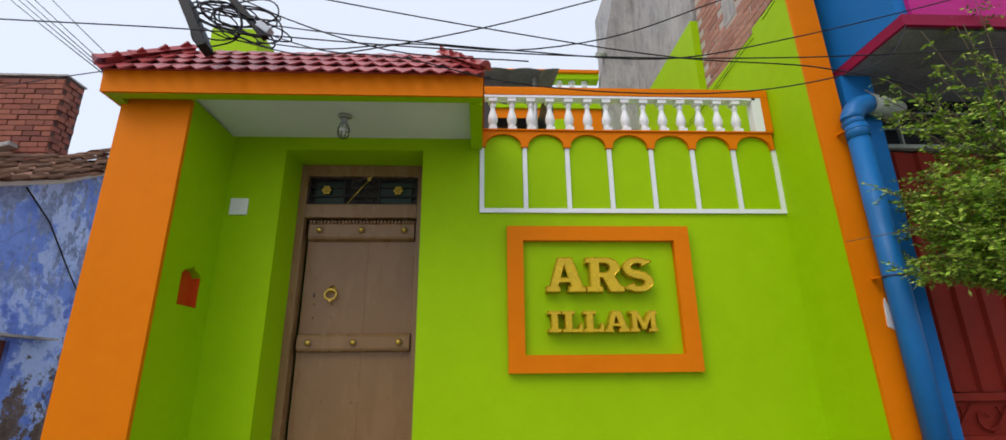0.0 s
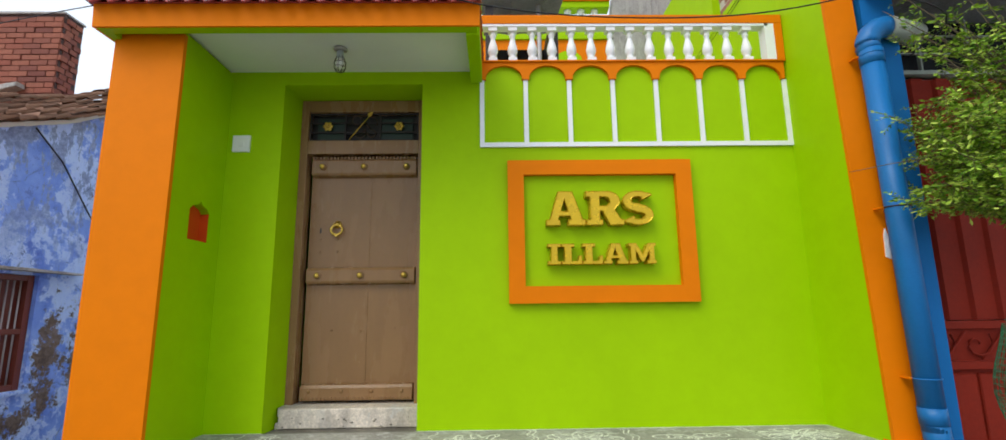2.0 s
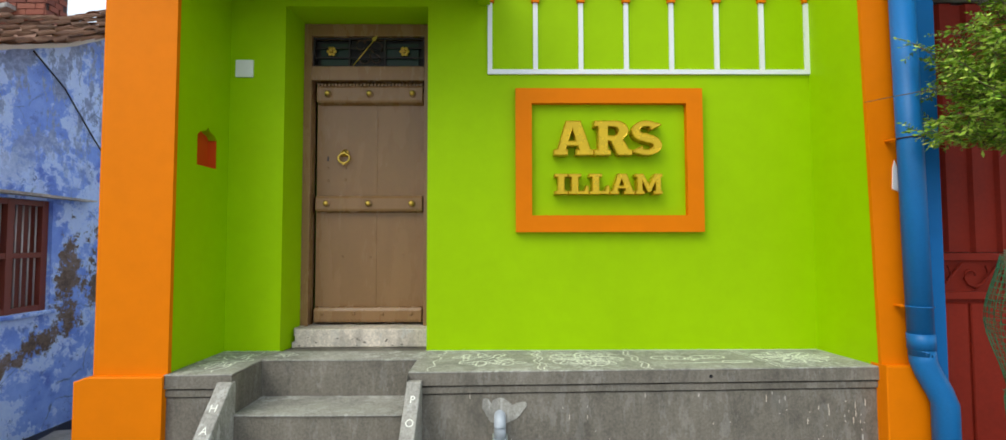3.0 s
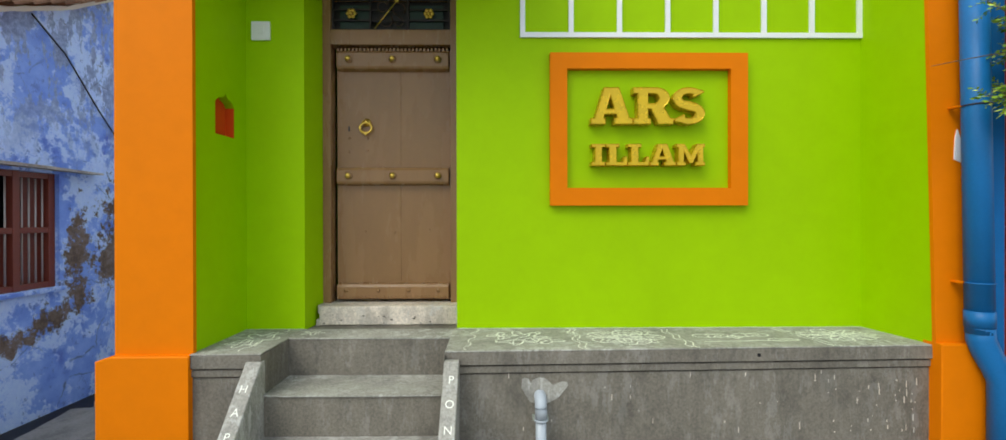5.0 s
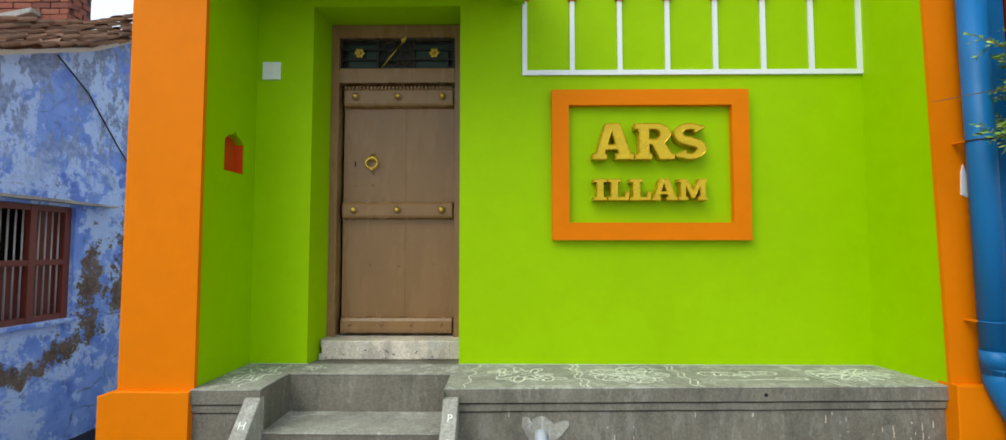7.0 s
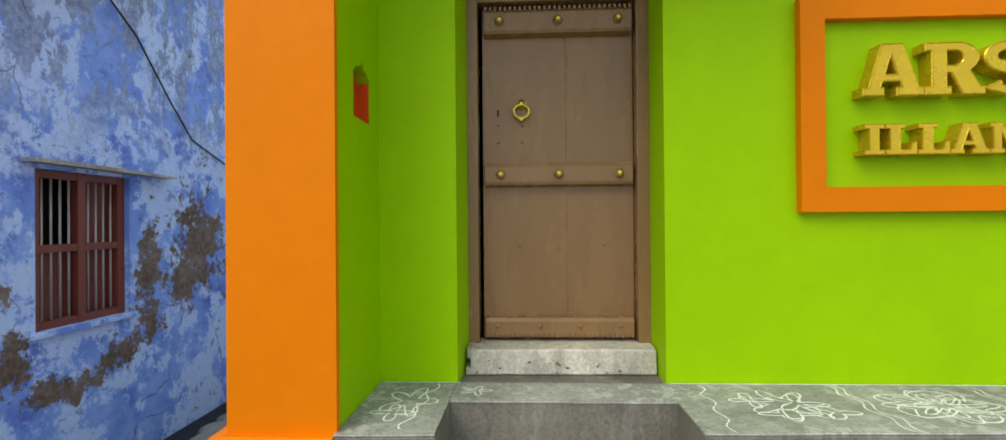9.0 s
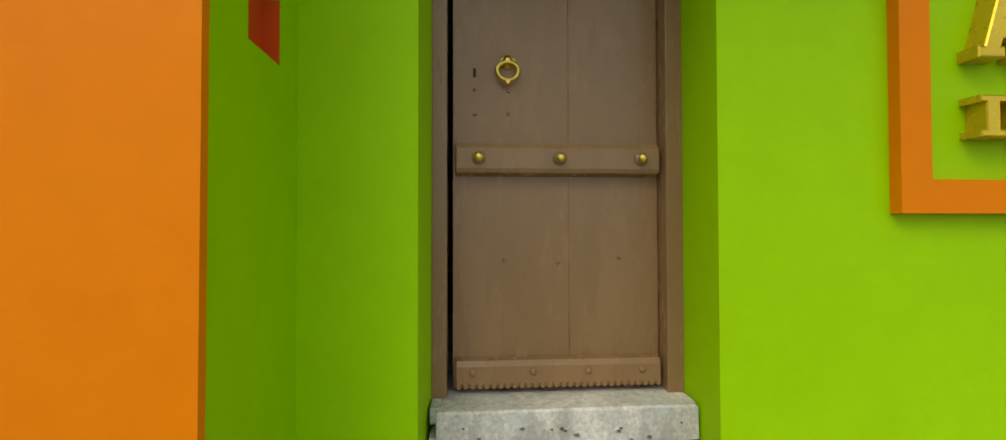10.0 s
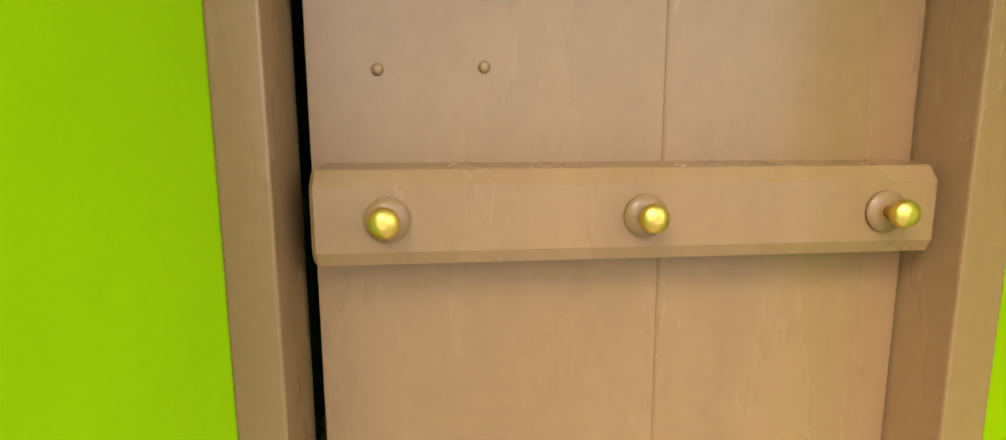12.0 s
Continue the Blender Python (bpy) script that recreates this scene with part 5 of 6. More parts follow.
prism(bm, [(3.98, 1.80), (5.27, 1.795), (5.27, 1.812), (4.6, 1.826), (3.98, 1.826)], "x", BX, BX + 0.11)
worn(bm, 0.08, 0.006, 0.003)
structure("window_hood", bm, GREY_PLASTER, "thin cement hood over the old window", "hood")
ow = tagged(thing("window_old", (BX - 0.1, 4.2, WZ0), "red oxide timber window with grey iron bars", "window"), kind="structure")
bm = bmesh.new()
for y in (W0 + 0.035, (W0 + W1) / 2, W1 - 0.035):
    box(bm, BX - 0.11, BX - 0.04, y - 0.033, y + 0.033, WZ0, WZ1, 0.004)
for z in (WZ0 + 0.03, 1.23, WZ1 - 0.03):
    box(bm, BX - 0.105, BX - 0.045, W0, W1, z - 0.027, z + 0.027, 0.003)
part("window_frame", bm, WINDOW_RED, ow)
for i in range(8):
    y = W0 + 0.115 + (i % 4) * 0.068 + (0.36 if i > 3 else 0)
    part("bar", tube(bmesh.new(), [(BX - 0.075, y, WZ0 + 0.02), (BX - 0.075, y, WZ1 - 0.02)], 0.008, 8), BAR_GREY, ow)
part("shutter", bm_box(BX - 0.15, BX - 0.112, (W0 + W1) / 2, W1, WZ0, WZ1), WINDOW_RED, ow, "closed shutter leaf behind the bars")
part("lower_shutter", bm_box(BX - 0.15, BX - 0.112, W0, (W0 + W1) / 2 - 0.002, WZ0, 1.22), WINDOW_RED, ow)
# Near-black sheet puts the unlit room's shade behind the bars.
part("room_shade_sheet", bm_box(BX - 0.36, BX - 0.34, W0, W1, WZ0, WZ1), DARK, ow)
part("window_sill", bm_box(BX - 0.04, BX + 0.04, W0 - 0.04, W1 + 0.04, WZ0 - 0.035, WZ0 - 0.001, 0.004), BLUEWALL, ow)

structure("roof_blue_house", prism(bmesh.new(), [(1.0, eave(1.0) + 0.002), (4.953, 3.432), (5.95, eave(5.95) + 0.002), (5.95, eave(5.95) + 0.06), (4.953, 3.49), (1.0, eave(1.0) + 0.06)], "x", BX - 5.0, BX - 0.02), TILE_OLD, "old clay tiled roof of the blue house", "roof")
bm = bmesh.new()
rr = random.Random(4)
for j in range(5):
    for i in range(29):
        y = 1.0 + i * 0.17 + (0.08 if j % 2 else 0)
        z = eave(y) + 0.03 + j * 0.054 + rr.uniform(-0.012, 0.012)
        x = BX + 0.09 - 0.06 * j + rr.uniform(-0.02, 0.02)
        a, b = Vector((x, y, z)), Vector((x + rr.uniform(-0.02, 0.02), y + 0.2, z + 0.112))
        prev = None
        for p, r in ((a, 0.062), (b, 0.05)):
            ring = [bm.verts.new(p + Vector((r * 1.5 * math.cos(q), 0, r * 0.75 * math.sin(q)))) for q in (math.pi * k / 6 for k in range(7))]
            if prev:
                for k in range(6):
                    bm.faces.new((prev[k], prev[k + 1], ring[k + 1], ring[k]))
            prev = ring
bmesh.ops.solidify(bm, geom=bm.faces, thickness=0.014)
solid("roof_tiles_old", bm, TILE_OLD, "stacked rows of weathered half-round clay tiles", "roof tiles", "stuff")

OX = -5.6
obw = structure("wall_brick_old", bm_box(-9.5, OX, 6.0, 6.3, 3.0, 5.35), MORTAR_OLD, "dark old brick gable beyond the tiled roof")
eb = mesh_of("brick", bm_box(-0.112, 0.112, -0.012, 0.03, -0.034, 0.034, 0.004), BRICK_OLD)
for r in range(16):
    z = 4.1 + r * 0.078
    for k in range(12):
        x = OX - 0.12 - 0.235 * k - (0.117 if r % 2 else 0)
        o = new("brick", eb)
        o.parent = obw
        o.location = (x + random.uniform(-0.004, 0.004), 5.99 + random.uniform(-0.008, 0.004), z)
    if r % 2:
        h = new("brick", eb)
        h.parent = obw
        h.scale = (0.48, 1, 1)
        h.location = (OX - 0.062, 5.99, z)
    # brick ends on the return face
    for y in ((6.09, 6.22) if r % 2 else (6.04, 6.17)):
        h = new("brick", eb)
        h.parent = obw
        h.rotation_euler = (0, 0, radians(90))
        h.scale = (0.5, 1, 1)
        h.location = (OX + random.uniform(-0.004, 0.022), y, z)
structure("trim_flashing", prism(bmesh.new(), [(-7.6, 3.8), (-7.18, 3.91), (-5.94, 4.26), (-5.95, 4.32), (-7.19, 4.09), (-7.6, 4.0)], "y", 5.84, 5.972, 0.01), GREY_PLASTER, "grey cement fillet between the tiles and the brick gable", "trim")
bm = bmesh.new()
prism(bm, [(-9.6, 5.352), (OX + 0.02, 5.352), (OX + 0.02, 5.375), (-9.6, 5.41)], "y", 5.97, 6.32)
structure("coping_old", bm, GREY_PLASTER, "thin grey coping on the old brick gable", "coping")

bk1 = mesh_of("brick", bm_box(-0.03, 0.012, -0.112, 0.112, -0.034, 0.034, 0.004), BRICK)
for r in range(21):
    for k in range(8):
        y = 3.22 + 0.235 * k + (0.117 if r % 2 else 0)
        if y > 4.75 or (4.0 < y < 4.36 and r > 5):
            continue
        o = new("brick", bk1)
        o.parent = brickwall
        o.location = (2.714 + random.uniform(-0.003, 0.003), y + random.uniform(-0.005, 0.005), 4.53 + r * 0.079 + random.uniform(-0.003, 0.003))

# slabs and open drain in the lane
rl = random.Random(31)
for x, y, w, l, a in ((-3.62, 4.35, 0.95, 0.8, 8), (-3.6, 5.25, 0.9, 0.85, -5), (-3.65, 3.4, 0.95, 0.9, 4), (-3.6, 6.2, 0.9, 0.9, 3), (-3.62, 2.4, 0.9, 0.9, -6)):
    bm = bm_box(-w / 2, w / 2, -l / 2, l / 2, -0.06, 0.04, 0.015)
    worn(bm, 0.15, 0.014, 0.006)
    bmesh.ops.transform(bm, matrix=Matrix.Translation((x, y, LZ + 0.06)) @ Matrix.Rotation(radians(a), 4, "Z") @ Matrix.Rotation(radians(rl.uniform(-2, 2)), 4, "Y"), verts=bm.verts)
    solid("stone_slab", bm, ROAD, "loose grey stone slab laid beside the lane drain", "slab", "", "slabs over the drain")
for x, y, r in ((-4.02, 5.0, 0.1), (-4.0, 5.32, 0.13), (-4.04, 5.6, 0.1), (-3.98, 5.85, 0.12), (-4.05, 4.6, 0.08)):
    bm = bmesh.new()
    bmesh.ops.create_icosphere(bm, subdivisions=2, radius=r)
    for v in bm.verts:
        v.co *= 1 + 0.35 * noise.noise(v.co * 7 + Vector((x, y, 0)) * 9)
        v.co.z *= 0.6
    bmesh.ops.translate(bm, verts=bm.verts, vec=(x, y, LZ + r * 0.35))
    solid("stone", bm, ROAD, "rough grey stone beside the lane drain", "stone", "", "stones by the drain")
# A flat black strip carries the shade of the open drain's gap.
structure("drain_shade_strip", bm_box(BX + 0.002, BX + 0.3, 0.0, 9.0, LZ + 0.003, LZ + 0.02), BLACK, "drain along the blue wall, its shaded gap a flat black strip", "drain")

# ---- neighbour with the red gate ----
structure("wall_blue_pier", bm_box(2.8345, 3.08, 3.10, 3.6, GZ, 3.6245), WALL_BLUE, "bright blue pier beside the red gate", "pier")
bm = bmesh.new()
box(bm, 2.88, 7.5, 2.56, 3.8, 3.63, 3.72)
structure("balcony_soffit", bm, SOFFIT_GREY, "dark grey balcony underside", "ceiling")
structure("wall_balcony_side", bm_box(2.87, 2.95, 2.55, 3.8, 3.72, 5.6), WALL_BLUE, "bright blue balcony side")
structure("wall_balcony_front", bm_box(2.951, 7.5, 2.52, 2.559, 3.711, 5.6), MAGENTA, "magenta balcony front")
bm = bmesh.new()
box(bm, 2.855, 2.879, 2.53, 3.8, 3.625, 3.705)
box(bm, 2.855, 7.5, 2.50, 2.529, 3.625, 3.71)
structure("trim_balcony", bm, MAROON, "crimson edge along the balcony", "trim")
structure("wall_neighbour", bm_box(3.10, 7.5, 3.62, 3.8, GZ, 3.63), GREY_PLASTER, "shaded wall behind the red gate")

vent = tagged(thing("window_vent", (4.0, 3.4, 3.2), "white framed fanlight above the red gate", "window"), kind="structure")
bm = bmesh.new()
box(bm, 3.101, 6.0, 3.38, 3.44, 3.145, 3.18, 0.003)
box(bm, 3.101, 3.14, 3.38, 3.44, 3.18, 3.62, 0.003)
for z in (3.33, 3.48):
    box(bm, 3.14, 6.0, 3.40, 3.42, z - 0.005, z + 0.005)
for x in (3.5, 3.9, 4.3, 4.7):
    box(bm, x - 0.006, x + 0.006, 3.395, 3.425, 3.18, 3.62)
part("window_frame", bm, PVC_OLD, vent)
part("pane", bm_box(3.141, 6.0, 3.45, 3.46, 3.18, 3.62), GLASS_DARK, vent)

rg = thing("red_gate", (4.2, 3.4, GZ), "tall dark red ribbed sheet-metal gate with scroll panels", "gate")
for j, (a, b) in enumerate(((3.11, 4.3), (4.31, 5.5))):
    bm = bmesh.new()
    pts = []
    n = 6
    for i in range(n):
        x = a + (b - a) * i / n
        w = (b - a) / n
        pts += [(x, 3.43), (x + w * 0.35, 3.43), (x + w * 0.45, 3.405), (x + w * 0.9, 3.405)]
    pts += [(b, 3.43), (b, 3.445), (a, 3.445)]
    prism(bm, pts, "z", 1.27, 3.12)
    leafg = part("gate_leaf", bm, RED_METAL, rg)
    bm = bmesh.new()
    box(bm, a, b, 3.385, 3.43, 1.21, 1.265, 0.004)
    box(bm, a, b, 3.385, 3.43, 0.93, 0.985, 0.004)
    box(bm, a, a + 0.05, 3.386, 3.429, -0.2, 1.21, 0.004)
    box(bm, b - 0.05, b, 3.386, 3.429, -0.2, 1.21, 0.004)
    box(bm, a, b, 3.385, 3.43, -0.22, -0.16, 0.004)
    part("gate_rail", bm, RED_METAL, leafg)
    part("gate_panel", bm_box(a, b, 3.431, 3.44, -0.2, 1.26), RED_METAL, leafg)
    for k in range(4):
        bm = bmesh.new()
        cx = a + 0.18 + k * (b - a - 0.36) / 3
        sp = [(cx + (0.015 + 0.011 * q) * math.cos(q * 0.7), 3.41, 1.10 + (0.015 + 0.0095 * q) * math.sin(q * 0.7)) for q in range(11)]
        tube(bm, sp, 0.008, 6)
        tube(bm, [(cx + 0.02, 3.412, 1.0), (cx + 0.1, 3.412, 1.07), (cx + 0.2, 3.412, 1.19)], 0.008, 6)
        part("scroll", bm, RED_METAL, leafg)
    bm = bmesh.new()
    for k in range(3):
        x = a + 0.08 + k * (b - a - 0.12) / 3
        prism(bm, [(x, -0.12), (x + (b - a) / 3 - 0.06, -0.12), (x + (b - a) / 3 - 0.06, 0.9), (x, 0.9)], "y", 3.412, 3.432, 0.008)
    part("raised_panel", bm, RED_METAL, leafg)
bm = bmesh.new()
box(bm, 3.08, 3.16, 3.34, 3.40, 1.62, 1.74, 0.006)
part("gate_hinge", bm, RED_METAL, rg)

rp = thing("rain_pipe", (2.96, 3.1, GZ), "thick blue painted rainwater pipe down the house corner", "pipe")
PY, PR = 3.0, 0.072


def pipe_x(z):
    """The shaft leans a little, as the wall's end does."""
    return 2.824 - 0.018 * (z - 0.62)


TOPZ = 3.14
px = pipe_x(TOPZ)
part("bend", tube(bmesh.new(), [(px, PY, TOPZ - 0.02)] + [(px + 0.16 - 0.16 * math.cos(radians(a)), PY + 0.02, TOPZ + 0.03 + 0.16 * math.sin(radians(a))) for a in range(0, 91, 10)], PR + 0.003, 18), PIPE_BLUE, rp)
part("inlet", tube(bmesh.new(), [(px + 0.16, PY + 0.02, TOPZ + 0.19), (px + 0.44, PY + 0.1, TOPZ + 0.18)], PR + 0.006, 16), PVC_OLD, rp, "mossy unpainted inlet pipe")
part("shaft", tube(bmesh.new(), [(px, PY, TOPZ), (pipe_x(0.62), PY, 0.62)], PR, 18), PIPE_BLUE, rp)
bx = pipe_x(0.62)
part("offset", tube(bmesh.new(), [(bx, PY, 0.66), (bx + 0.006, PY, 0.58), (bx + 0.035, PY - 0.008, 0.5), (bx + 0.085, PY - 0.02, 0.4), (bx + 0.11, PY - 0.03, 0.32), (bx + 0.112, PY - 0.03, GZ + 0.001)], PR + 0.001, 18), PIPE_BLUE, rp)
for z in (3.03, 0.66):
    part("socket", tube(bmesh.new(), [(pipe_x(z), PY, z), (pipe_x(z + 0.1), PY, z + 0.1)], PR + 0.004, 18), PIPE_BLUE, rp)
for z in (0.93, 2.02, 3.1):
    bm = bmesh.new()
    tube(bm, [(pipe_x(z) + (PR + 0.003) * math.cos(a), PY + (PR + 0.003) * math.sin(a), z) for a in (2 * math.pi * i / 18 for i in range(19))], 0.005, 5, False)
    ring = part("clip", bm, PIPE_BLUE if z != 2.02 else IRON, rp)
    part("bracket", bm_box(pipe_x(z) - 0.096, pipe_x(z) - PR + 0.006, PY + 0.02, PY + 0.09, z - 0.006, z + 0.006, 0.002), ORANGE, ring, "orange painted bracket")

# ---- shrub ----
tree = thing("shrub", (3.19, 2.6, GZ), "straggly feathery-leaved shrub in a green net guard", "shrub")
rt = random.Random(11)
bm = bmesh.new()
tube(bm, [(3.19, 2.6, GZ), (3.19, 2.62, 0.6), (3.24, 2.6, 1.3), (3.38, 2.62, 2.0), (3.5, 2.6, 2.6)], 0.03, 8, True, [0.035, 0.03, 0.026, 0.02, 0.014])
part("trunk", bm, BARK, tree)
bm = bmesh.new()
lb = bmesh.new()


def leaf(bm, p, d, s):
    side = d.cross(Vector((rt.uniform(-1, 1), rt.uniform(-1, 1), rt.uniform(0.2, 1)))).normalized() * s * 0.2
    v = [bm.verts.new(q) for q in (p, p + d * s * 0.5 + side, p + d * s, p + d * s * 0.5 - side)]
    bm.faces.new(v)


def twig(a, b, leaves):
    pts = [a.lerp(b, f) + Vector((0, 0, -0.05 * f * f)) for f in (0, 0.25, 0.5, 0.75, 1)]
    tube(bm, pts, 0.004, 5, True, [0.005, 0.0045, 0.004, 0.003, 0.002])
    for i in range(leaves):
        f = rt.uniform(0.1, 1)
        k = min(3, int(f * 4))
        p = pts[k].lerp(pts[k + 1], f * 4 - k)
        d = Vector((rt.uniform(-1, 1), rt.uniform(-1, 1), rt.uniform(-0.7, 0.6))).normalized()
        q = p + d * 0.10
        tube(bm, [p, q], 0.0012, 3, False)
        for m in range(8):
            w = p.lerp(q, (m + 1) / 8)
            dd = (d.cross(Vector((0, 0, 1))) * (1 if m % 2 else -1) + d * 0.5 + Vector((0, 0, rt.uniform(-0.2, 0.2)))).normalized()
            leaf(lb, w, dd, rt.uniform(0.022, 0.046))


for base, n, reach, cz, lv in (((3.42, 2.6, 1.9), 95, 0.62, 2.3, 60), ((3.45, 2.6, 2.3), 30, 0.55, 2.75, 26), ((3.5, 2.6, 2.6), 26, 0.55, 3.25, 15)):
    for i in range(n):
        a = rt.uniform(0, 2 * math.pi)
        r = reach * rt.uniform(0.45, 1.0)
        tip = Vector((3.2 + r * math.cos(a), 2.6 + r * 0.75 * math.sin(a), cz + rt.uniform(-0.32, 0.35)))
        twig(Vector(base), tip, lv)
twig(Vector((3.15, 2.62, 2.3)), Vector((2.46, 2.93, 2.29)), 0)
for tip in ((3.2, 2.5, 3.75), (3.35, 2.45, 3.9), (3.6, 2.5, 3.7), (3.1, 2.6, 3.35), (2.78, 2.75, 2.28)):
    twig(Vector((3.54, 2.6, 2.5)) if tip[2] > 3 else Vector((3.3, 2.65, 2.2)), Vector(tip), 16 if tip[2] > 3 else 3)
tagged(part("branching", bm, BARK, tree), kind="stuff")
tagged(part("leaves", lb, LEAF, tree), kind="stuff")
bm = bmesh.new()
for x, y, z in ((3.12, 2.5, 1.93), (3.22, 2.42, 1.9), (3.05, 2.6, 2.0)):
    for k in range(5):
        a = k * 2 * math.pi / 5
        leaf(bm, Vector((x, y, z)), Vector((math.cos(a), math.sin(a), 0.3)).normalized(), 0.028)
part("blossom", bm, PETAL, tree, "small white blossoms")

net = thing("tree_guard", (3.19, 2.6, GZ), "sagging green plastic net guard tied about the shrub", "guard")


def bulge(z):
    """The net's reach at a height: tied in at the top, slack in the middle."""
    return 0.15 + 0.1 * math.exp(-((z - 0.9) / 0.28) ** 2) + (0.02 if z < 0.5 else 0.0)


heights = [GZ + 0.01 + 1.5 * q / 40 for q in range(41)]
bm = bmesh.new()
for k in range(36):
    a = 2 * math.pi * k / 36
    tube(bm, [(3.19 + bulge(z) * math.cos(a + 0.05 * math.sin(z * 7)), 2.6 + bulge(z) * math.sin(a + 0.05 * math.sin(z * 7)), z) for z in heights[::2]], 0.0024, 3, False)
for z in heights:
    tube(bm, [(3.19 + bulge(z) * math.cos(a), 2.6 + bulge(z) * math.sin(a), z + 0.012 * math.sin(3 * a)) for a in (2 * math.pi * i / 24 for i in range(25))], 0.0022, 3, False)
part("mesh", bm, NET, net)
for k in range(3):
    a = k * 2.1 + 0.4
    part("stake", tube(bmesh.new(), [(3.19 + 0.14 * math.cos(a), 2.6 + 0.14 * math.sin(a), GZ), (3.19 + 0.14 * math.cos(a), 2.6 + 0.14 * math.sin(a), 1.3)], 0.012, 6), BARK, net)

# ---- overhead cables ----
def sag(a, b, drop, n=24):
    a, b = Vector(a), Vector(b)
    return [a.lerp(b, i / n) - Vector((0, 0, drop * 4 * (i / n) * (1 - i / n))) for i in range(n + 1)]


def cable(a, b, drop, r=0.007):
    solid("cable", tube(bmesh.new(), sag(a, b, drop), r, 6), BLACK, "sagging black overhead cable", "cable", "", "overhead cables")


def strung(pts, r=0.0037):
    """A cable through given places, smoothly."""
    ps = [Vector(p if len(p) == 3 else (p[0], 2.2, p[1])) for p in pts]
    ps = [2 * ps[0] - ps[1]] + ps + [2 * ps[-1] - ps[-2]]
    out = []
    for a, b, c, d in zip(ps, ps[1:], ps[2:], ps[3:]):
        # Hermite pieces with slopes scaled to each piece's length keep uneven spans free of loops
        la, lb, lc = (b - a).length, (c - b).length, (d - c).length
        m0 = ((b - a) / la * lb + (c - b) / lb * la) / (la + lb) * lb
        m1 = ((c - b) / lb * lc + (d - c) / lc * lb) / (lb + lc) * lb
        n = max(4, min(24, int(lb / 0.12)))
        for k in range(n):
            t = k / n
            out.append((2 * t ** 3 - 3 * t * t + 1) * b + (t ** 3 - 2 * t * t + t) * m0 + (3 * t * t - 2 * t ** 3) * c + (t ** 3 - t * t) * m1)
    out.append(ps[-2])
    solid("cable", tube(bmesh.new(), out, r, 6), BLACK, "sagging black overhead cable", "cable", "", "overhead cables")


strung([(-14, 4.6), (-2.57, 3.29), (-1.6, 3.25), (-0.49, 3.17), (0.6, 3.12), (1.9, 3.14), (3.12, 3.23), (13, 4.7)])
strung([(-6, 4.9), (-0.82, 3.46), (0.07, 3.29), (1.16, 3.12), (2.04, 3.06), (2.85, 2.5, 3.04), (2.96, 2.9, 3.04)])
strung([(7, 5.9), (0.69, 3.50), (0.1, 3.31), (-0.49, 3.16), (-1.0, 2.45, 3.27), (-1.5, 2.65, 3.5)])
strung([(7, 6.4), (1.44, 3.52), (0.74, 3.24), (0.21, 3.15), (-0.35, 3.18), (-0.9, 2.4, 3.28), (-1.4, 2.6, 3.47)])
strung([(8, 5.6), (2.56, 3.47), (1.8, 3.26), (1.16, 3.12), (0.21, 3.15), (-0.6, 3.22), (-1.35, 2.6, 3.6)])
strung([(2.84, 2.48, 3.6), (2.5, 2.3, 3.24), (2.1, 3.03), (1.65, 2.93), (0.92, 2.89), (0.07, 2.97), (-0.35, 3.08), (-0.9, 2.4, 3.27), (-1.4, 2.6, 3.55)])
strung([(-1.7, 2.6, 3.75), (-1.33, 3.46), (-1.05, 3.33), (-0.49, 3.14), (0.3, 3.08)])
strung([(-12, 5.8, 5.4), (-6.0, 4.3, 3.95), (-2.5, 2.9, 3.44)])
strung([(-14, 6.5, 6.6), (-4.4, 3.2, 4.55), (-1.6, 2.72, 3.9)])
for i, (dx, dy, dz) in enumerate(((-0.640, 0.589, 0.494), (-0.633, 0.593, 0.497), (-0.627, 0.597, 0.500), (-0.620, 0.601, 0.504), (-0.604, 0.613, 0.510))):
    tie = Vector((-2.46, 3.72 + 0.06 * i, 3.36 if i < 4 else 3.41))
    far = Vector((0.039, -0.17, 1.43)) + 12 * Vector((dx, dy, dz))
    cable(far + 0.6 * (far - tie), tie, 0.03, 0.006)
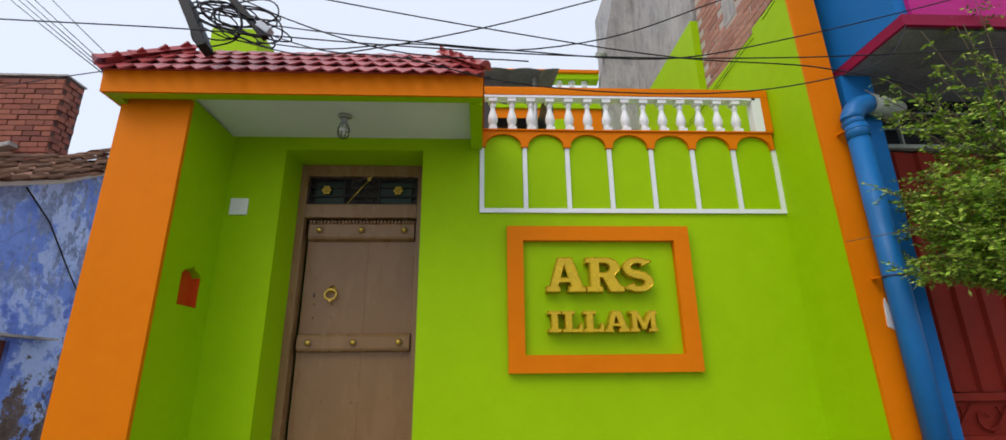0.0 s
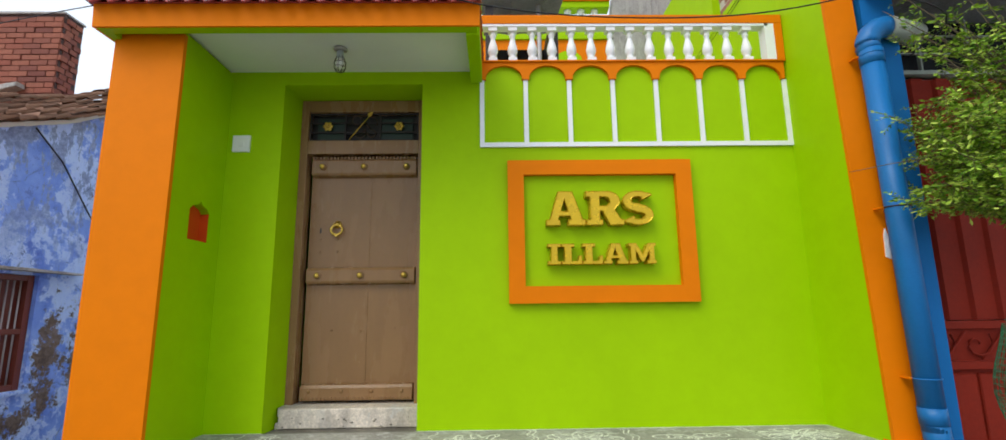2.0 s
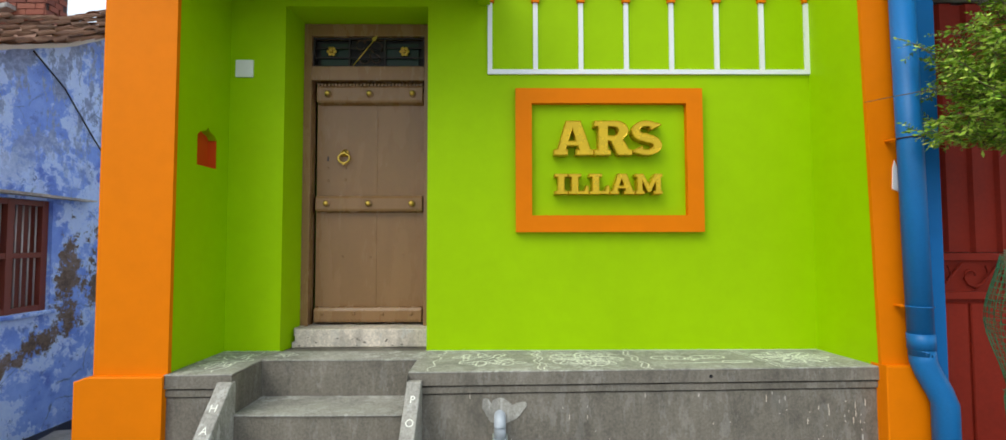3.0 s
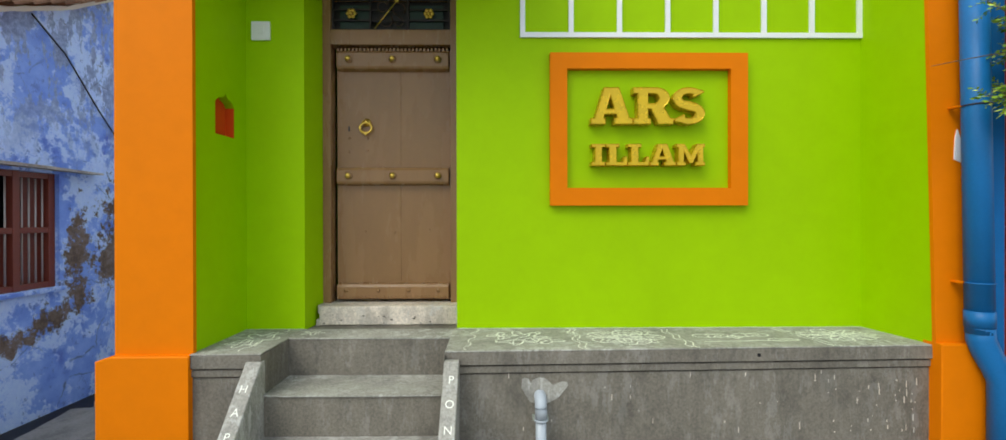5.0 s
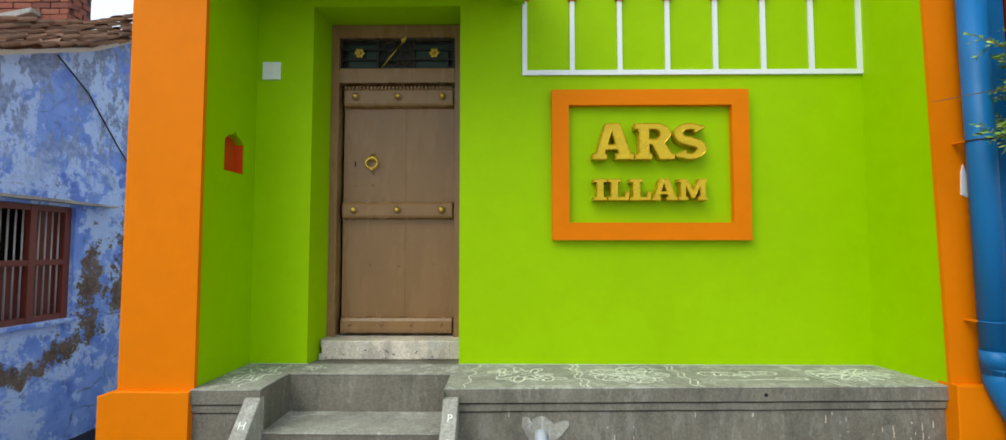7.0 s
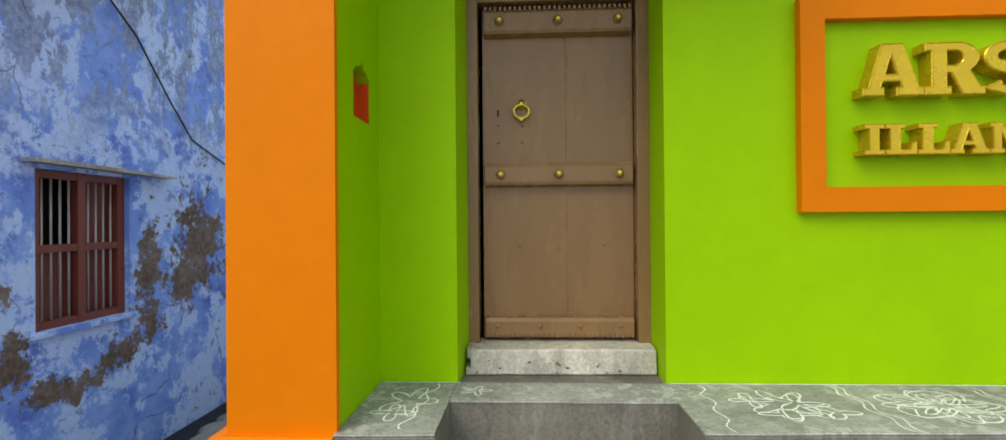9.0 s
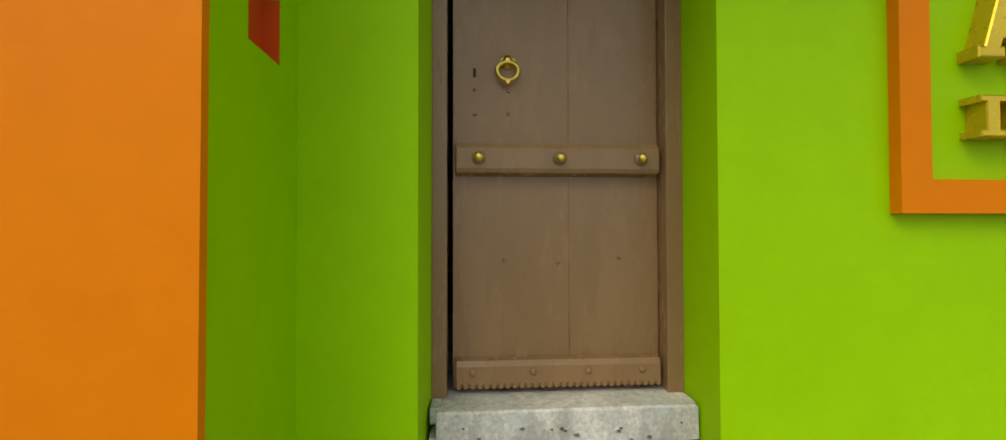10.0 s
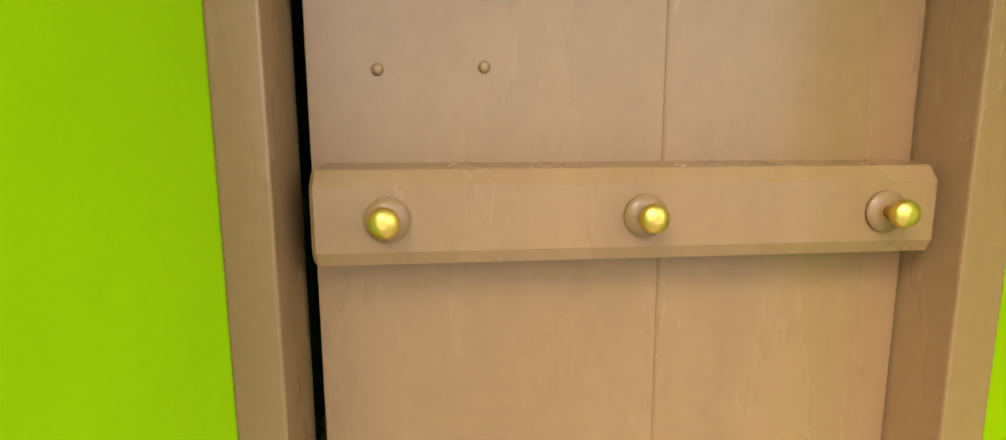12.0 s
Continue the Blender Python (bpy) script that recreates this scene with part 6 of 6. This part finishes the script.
solid("cable", tube(bmesh.new(), [(BX + 0.03, 4.55, 3.2), (BX + 0.03, 4.9, 2.95), (BX + 0.025, 5.3, 2.5), (BX + 0.02, 5.6, 2.2), (BX + 0.02, 6.2, 2.0)], 0.008, 6), BLACK, "black cable drooping down the blue wall", "cable", "", "overhead cables")

for k in range(2):
    line = [(2.590 if y > 3.6 else 2.555 - 0.03 * (3.6 - y), y, 4.36 + 0.045 * k + 0.076 * (4.5 - y) + 0.006 * math.sin(y * 5 + k)) for y in (5.4 - 0.15 * i for i in range(16))]
    solid("cable", tube(bmesh.new(), line, 0.003, 6), BLACK, "thin black cable clipped along the party wall", "cable", "", "overhead cables")

coil = thing("cable_coil", (-1.65, 2.72, 3.45), "tangled coil of black cable with two junction boxes over the roof", "cable coil")
rc = random.Random(7)
for k in range(13):
    cx, cz = -1.66 + rc.uniform(-0.12, 0.16), 3.7 + rc.uniform(-0.05, 0.09)
    rx, rz = rc.uniform(0.15, 0.33), rc.uniform(0.05, 0.15)
    ph, tw = rc.uniform(0, 6), rc.uniform(-0.75, -0.05)
    pts = []
    for i in range(29):
        a = 2 * math.pi * i / 28 + ph
        u, w = rx * math.cos(a), rz * math.sin(a) * (1 + 0.2 * math.sin(2 * a))
        pts.append((cx + u * math.cos(tw) - w * math.sin(tw), 2.72 + 0.06 * math.sin(a + k), cz + u * math.sin(tw) + w * math.cos(tw)))
    part("loop", tube(bmesh.new(), pts, 0.0055, 5, False), BLACK, coil)


def slab(p, q, w, d):
    p, q = Vector(p), Vector(q)
    m = Matrix.Translation((p + q) / 2) @ (q - p).to_track_quat("Z", "Y").to_matrix().to_4x4()
    bm = bm_box(-w / 2, w / 2, -d / 2, d / 2, -(q - p).length / 2, (q - p).length / 2, 0.006)
    bmesh.ops.transform(bm, matrix=m, verts=bm.verts)
    return bm


part("junction_box", slab((-1.93, 2.66, 3.82), (-1.74, 2.66, 3.44), 0.12, 0.06), BLACK, coil)
part("splitter", slab((-1.70, 2.7, 3.93), (-1.40, 2.7, 3.58), 0.06, 0.045), BLACK, coil)
part("plug", slab((-1.44, 2.68, 3.66), (-1.36, 2.68, 3.60), 0.06, 0.05), PVC, coil, "grey plug")
